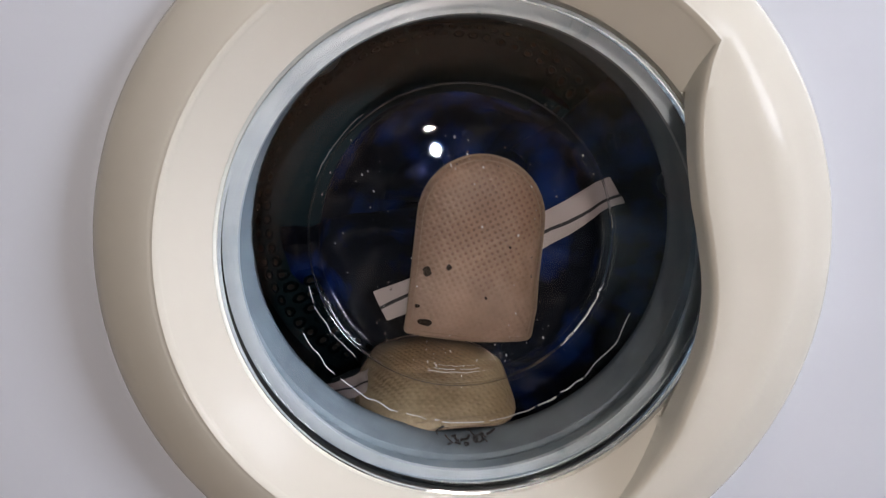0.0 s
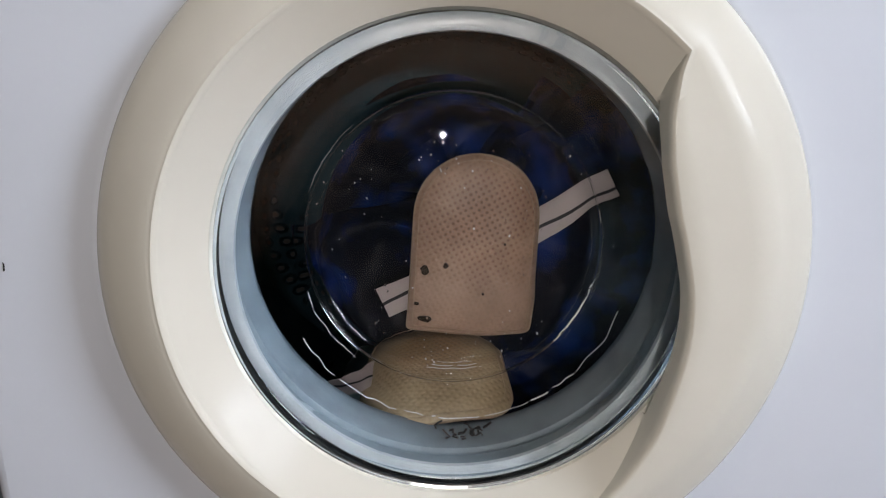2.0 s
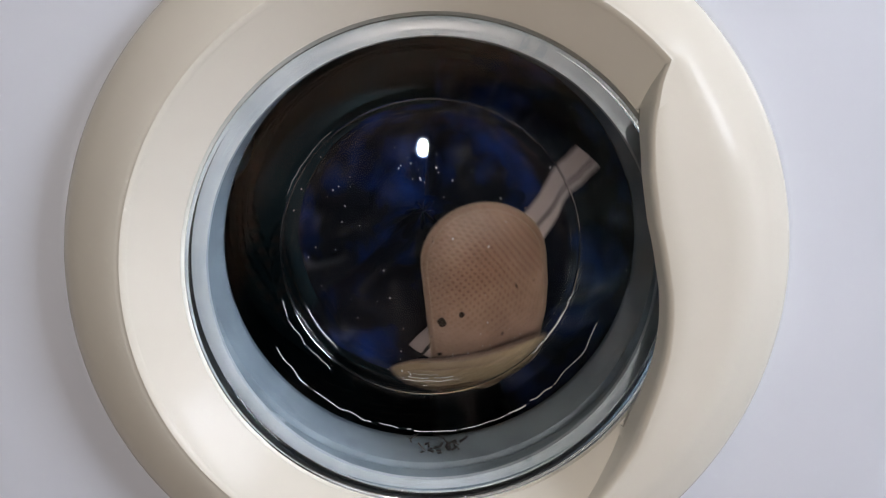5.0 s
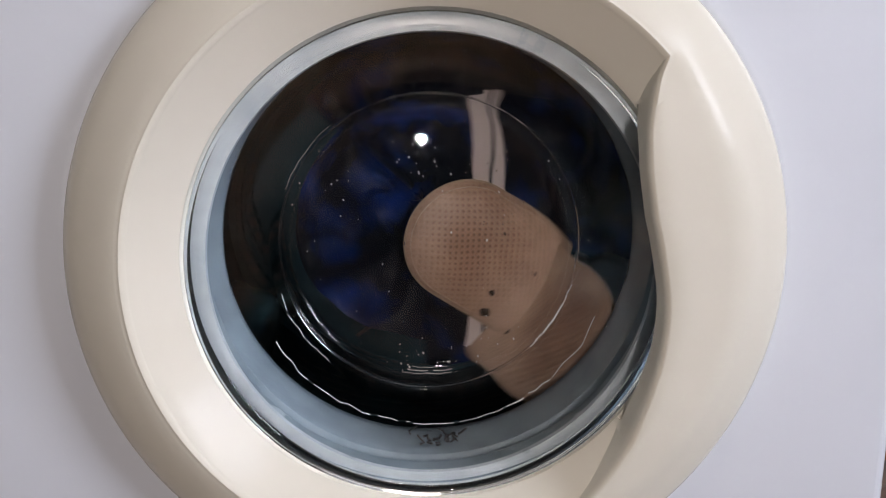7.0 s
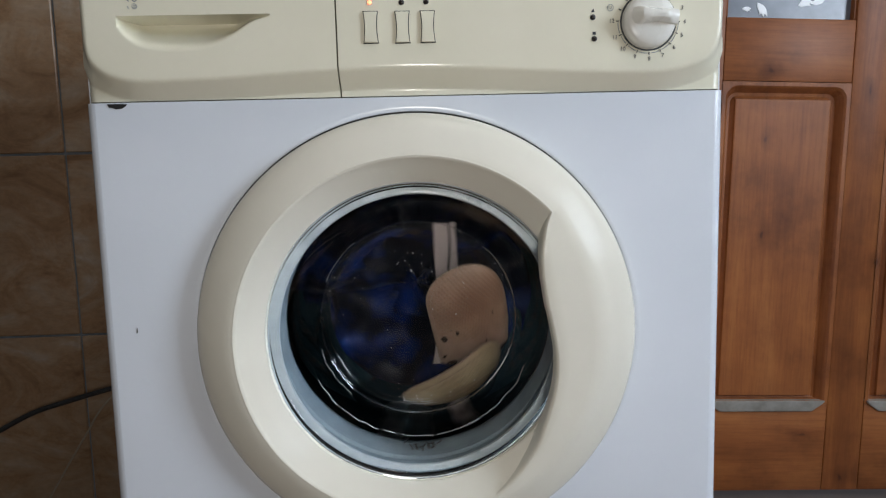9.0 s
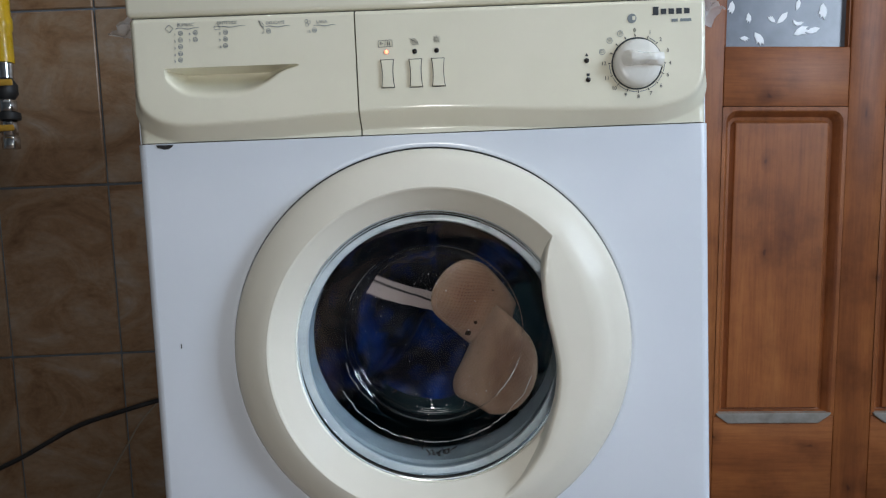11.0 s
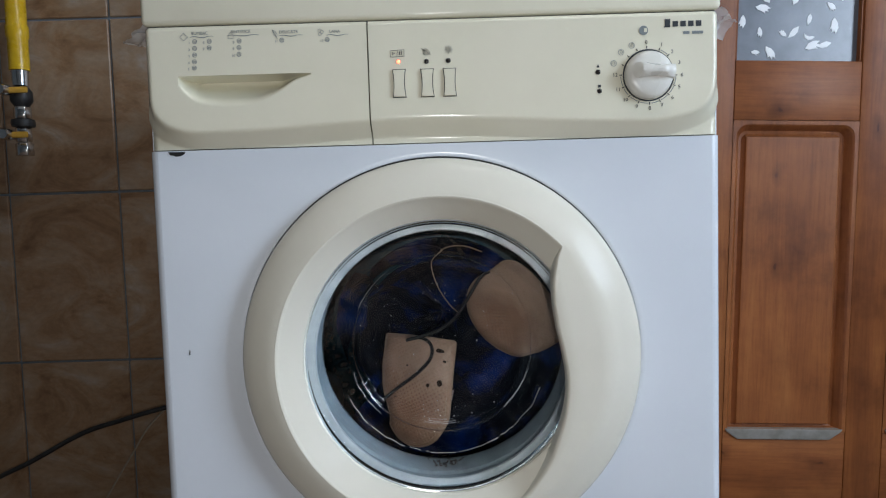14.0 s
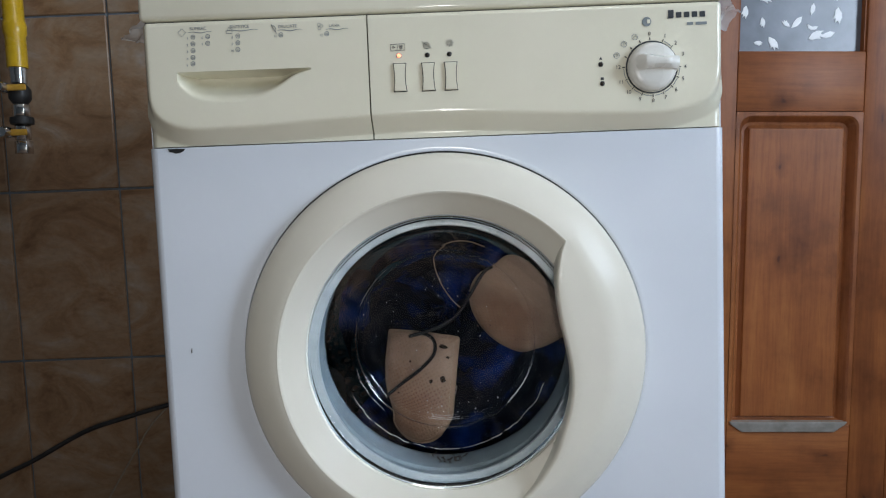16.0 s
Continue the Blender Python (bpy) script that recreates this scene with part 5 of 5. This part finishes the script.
PAD_ROWS = [
    (0, -0.020, 0.352, 6, 288), (2.5, -0.020, 0.352, 6, 288), (2.9, -0.020, 0.352, 6, 288), (3, -0.002, 0.353, 1, 288),
    (3.1, 0.014, 0.356, 2, 284), (3.2, 0.033, 0.363, 17, 260), (3.3, 0.065, 0.378, 37, 215), (3.4, 0.098, 0.405, 62, 170),
    (3.5, 0.121, 0.439, 83, 142), (3.6, 0.123, 0.463, 92, 132), (3.7, 0.115, 0.485, 105, 138), (3.8, 0.094, 0.502, 130, 150),
    (3.9, 0.069, 0.506, 155, 168), (4, 0.031, 0.515, 180, 180), (4.1, -0.001, 0.509, 205, 180), (4.2, -0.024, 0.471, 232, 180),
    (4.6, -0.042, 0.376, 180, 186), (4.75, -0.026, 0.363, 172, 208), (4.95, 0.016, 0.343, 180, 298), (5.15, 0.070, 0.366, 215, 304),
    (5.35, 0.111, 0.397, 250, 308), (5.55, 0.125, 0.454, 275, 310), (5.75, 0.117, 0.481, 293, 318), (5.95, 0.072, 0.508, 330, 342),
    (6.1, 0.013, 0.483, 380, 360), (6.3, -0.040, 0.379, 365, 360), (6.4, -0.043, 0.374, 355, 372), (6.5, -0.026, 0.363, 352, 388),
    (6.6, 0.001, 0.349, 355, 408), (6.7, 0.016, 0.343, 360, 478), (6.8, 0.042, 0.358, 380, 482), (6.9, 0.070, 0.366, 395, 484),
    (7, 0.098, 0.382, 415, 487), (7.1, 0.111, 0.397, 430, 488), (7.2, 0.122, 0.422, 442, 488), (7.3, 0.125, 0.454, 455, 490),
    (7.4, 0.124, 0.466, 465, 494), (7.5, 0.117, 0.481, 473, 498), (7.6, 0.111, 0.505, 495, 508), (7.7, 0.072, 0.508, 510, 522),
    (7.8, 0.027, 0.490, 550, 540), (7.9, -0.001, 0.475, 570, 540), (8, -0.049, 0.422, 550, 542), (8.1, -0.045, 0.389, 522, 552),
    (8.2, -0.038, 0.385, 525, 565), (8.85, 0.002, 0.352, 540, 655), (9, 0.052, 0.368, 570, 665), (9.2, 0.086, 0.403, 602, 668),
    (9.35, 0.100, 0.436, 625, 668), (9.55, 0.103, 0.470, 650, 674), (9.75, 0.076, 0.490, 685, 692), (9.95, 0.017, 0.506, 720, 715),
    (10.1, -0.018, 0.466, 738, 720), (10.3, -0.034, 0.400, 705, 725), (10.4, -0.036, 0.381, 710, 742), (10.5, -0.025, 0.358, 715, 762),
    (10.6, 0.002, 0.352, 720, 835), (10.7, 0.032, 0.362, 740, 844), (10.8, 0.072, 0.375, 760, 846), (10.9, 0.088, 0.396, 780, 848),
    (11, 0.085, 0.409, 785, 848), (11.1, 0.100, 0.436, 805, 848), (11.2, 0.108, 0.469, 820, 850), (11.3, 0.103, 0.470, 830, 854),
    (11.4, 0.078, 0.480, 850, 862), (11.5, 0.076, 0.490, 865, 872), (11.6, 0.053, 0.496, 880, 885), (11.7, 0.017, 0.506, 900, 895),
    (11.8, -0.005, 0.499, 920, 900), (11.9, -0.031, 0.434, 915, 906), (12, -0.038, 0.372, 878, 925), (12.1, -0.026, 0.367, 882, 933),
    (12.2, -0.012, 0.353, 890, 938), (12.3, 0.006, 0.355, 895, 944), (12.4, 0.034, 0.356, 905, 946), (12.5, 0.057, 0.366, 925, 948),
    (12.6, 0.083, 0.382, 945, 950), (12.7, 0.098, 0.400, 962, 950), (12.8, 0.096, 0.422, 978, 950), (12.9, 0.109, 0.454, 990, 950),
    (13, 0.111, 0.460, 997, 950), (13.1, 0.107, 0.470, 1003, 950), (13.2, 0.100, 0.468, 1010, 945), (13.3, 0.087, 0.466, 1016, 940),
    (13.4, 0.086, 0.468, 1020, 936), (13.5, 0.085, 0.490, 1024, 932), (13.7, 0.091, 0.497, 1028, 932), (14, 0.093, 0.495, 1028, 932),
    (16, 0.093, 0.495, 1028, 932),
]


def motions():
    """The drum turns from 3 s, slows after 13 s and rests; the mitts tumble in it."""
    turn = [(0, 0), (2.85, 0), (3.0, 3), (3.2, 30), (3.5, 85)]
    t, a = 3.5, 85.0
    while t < 13.0:
        t, a = round(t + 0.25, 2), a + 51.4
        turn.append((t, a))
    turn += [(13.25, a + 46), (13.5, a + 72), (13.75, a + 84), (14.0, a + 87), (16.0, a + 87)]
    for ob in (DRUM, GARMENT):
        walk(ob, [(s, pose(CX, 0, CZ + 0.004, 0, -q, 0)) for s, q in turn])
    walk(MITT, [(s, pose(x, 0.132 + 0.02 * math.sin(radians(tilt)), z, tilt, -q, -28 * smooth01((s - 13.3) / 0.6))) for s, x, z, q, tilt in MITT_ROWS])
    walk(PAD, [(s, pose(x, 0.108 + 0.022 * abs(math.sin(radians(tilt))), z, tilt, -q, 0)) for s, x, z, q, tilt in PAD_ROWS])
    # the strap swings on its mitt: seconds, turn, shift to the side
    swing = [(0, -60, 0), (3.2, -60, 0), (3.5, -49, 0), (4.0, -30, 0), (4.6, -20, 0), (5.2, -55, 0), (5.6, -25, 0), (6.0, 0, 0), (6.3, -15, 0), (6.6, -23, 0), (6.8, -44, 0), (7.0, -58, 0), (7.3, -29, -0.015), (7.4, -4, -0.038), (7.6, 5, -0.038), (7.9, 0, 0), (8.3, -20, 0), (8.9, -15, -0.03), (9.4, 0, -0.02), (9.9, 10, 0), (10.3, -10, 0), (10.6, -22, -0.02), (10.8, -8, -0.04), (11.0, 16, -0.03), (11.2, 15, 0.01), (11.5, 10, 0.01), (12.0, 0, 0), (12.4, -12, -0.04), (12.7, -6, -0.045), (13.0, -2, 0.02), (13.2, 40, 0), (13.4, 100, 0), (13.6, 170, 0), (14.0, 205, 0), (16.0, 205, 0)]
    # the second strap: its turn on the mitt, and how far it is drawn in behind the mitt
    sway = [(0, 98), (3.2, 98), (3.6, 40), (3.9, 62), (4.1, 80), (4.2, 70), (4.9, 0), (5.4, 0), (5.9, 42), (6.3, 54), (6.6, 54), (7.2, 0), (7.6, 40), (7.8, 72), (7.9, 36), (8.0, 0), (8.2, 0), (8.6, -40), (9.2, 0), (9.9, 55), (10.6, 55), (11.2, 0), (11.8, -55), (12.4, -55), (13.1, -40), (13.5, -10), (16.0, -10)]
    drawn = [(0, -0.07), (3.15, -0.07), (3.3, -0.126), (3.8, -0.126), (3.95, 0), (6.5, 0), (6.62, -0.126), (7.6, -0.126), (7.75, 0), (10.4, 0), (10.52, -0.126), (11.55, -0.126), (11.75, 0), (12.2, -0.01), (12.5, -0.12), (13.3, -0.126), (16, -0.126)]
    rows = []
    for s, x, z, q, tilt in PAD_ROWS:
        lean = tilt % 360
        flat = (-lean if lean < 35 else (180 - lean if 145 < lean < 180 else 0)) * (1 + interp(s, drawn) / 0.126)
        rows.append((s, pose(0, 0.0, 0, flat) @ pose(0, 0, 0, 0, -interp(s, sway)) @ pose(0, 0, interp(s, drawn))))
    walk(PAD_STRAP, rows)
    # the cords slide out over the laundry as the drum comes to rest
    for ob, y in ((CORD_LOOP, 0.098), (CORD_WHITE, 0.103)):
        walk(ob, [(0, pose(0.01, 0.335, 0.40)), (13.1, pose(0.01, 0.335, 0.40)), (13.4, pose(0.03, 0.20, 0.43, 0, -30, 0)), (13.6, pose(CX, y, CZ, 0, -4, 0)), (13.9, pose(CX, y, CZ)), (16.0, pose(CX, y, CZ))])
    tuck = [(s, q, dx, smooth01((s - 13.0) / 0.6)) for s, q, dx in swing]
    walk(MITT_STRAP, [(s, pose(dx, 0.012 + 0.058 * k, 0.016 * k - 0.013 * smooth01((4.0 - s) / 0.4), -55 * k, -q, 0)) for s, q, dx, k in tuck])


motions()
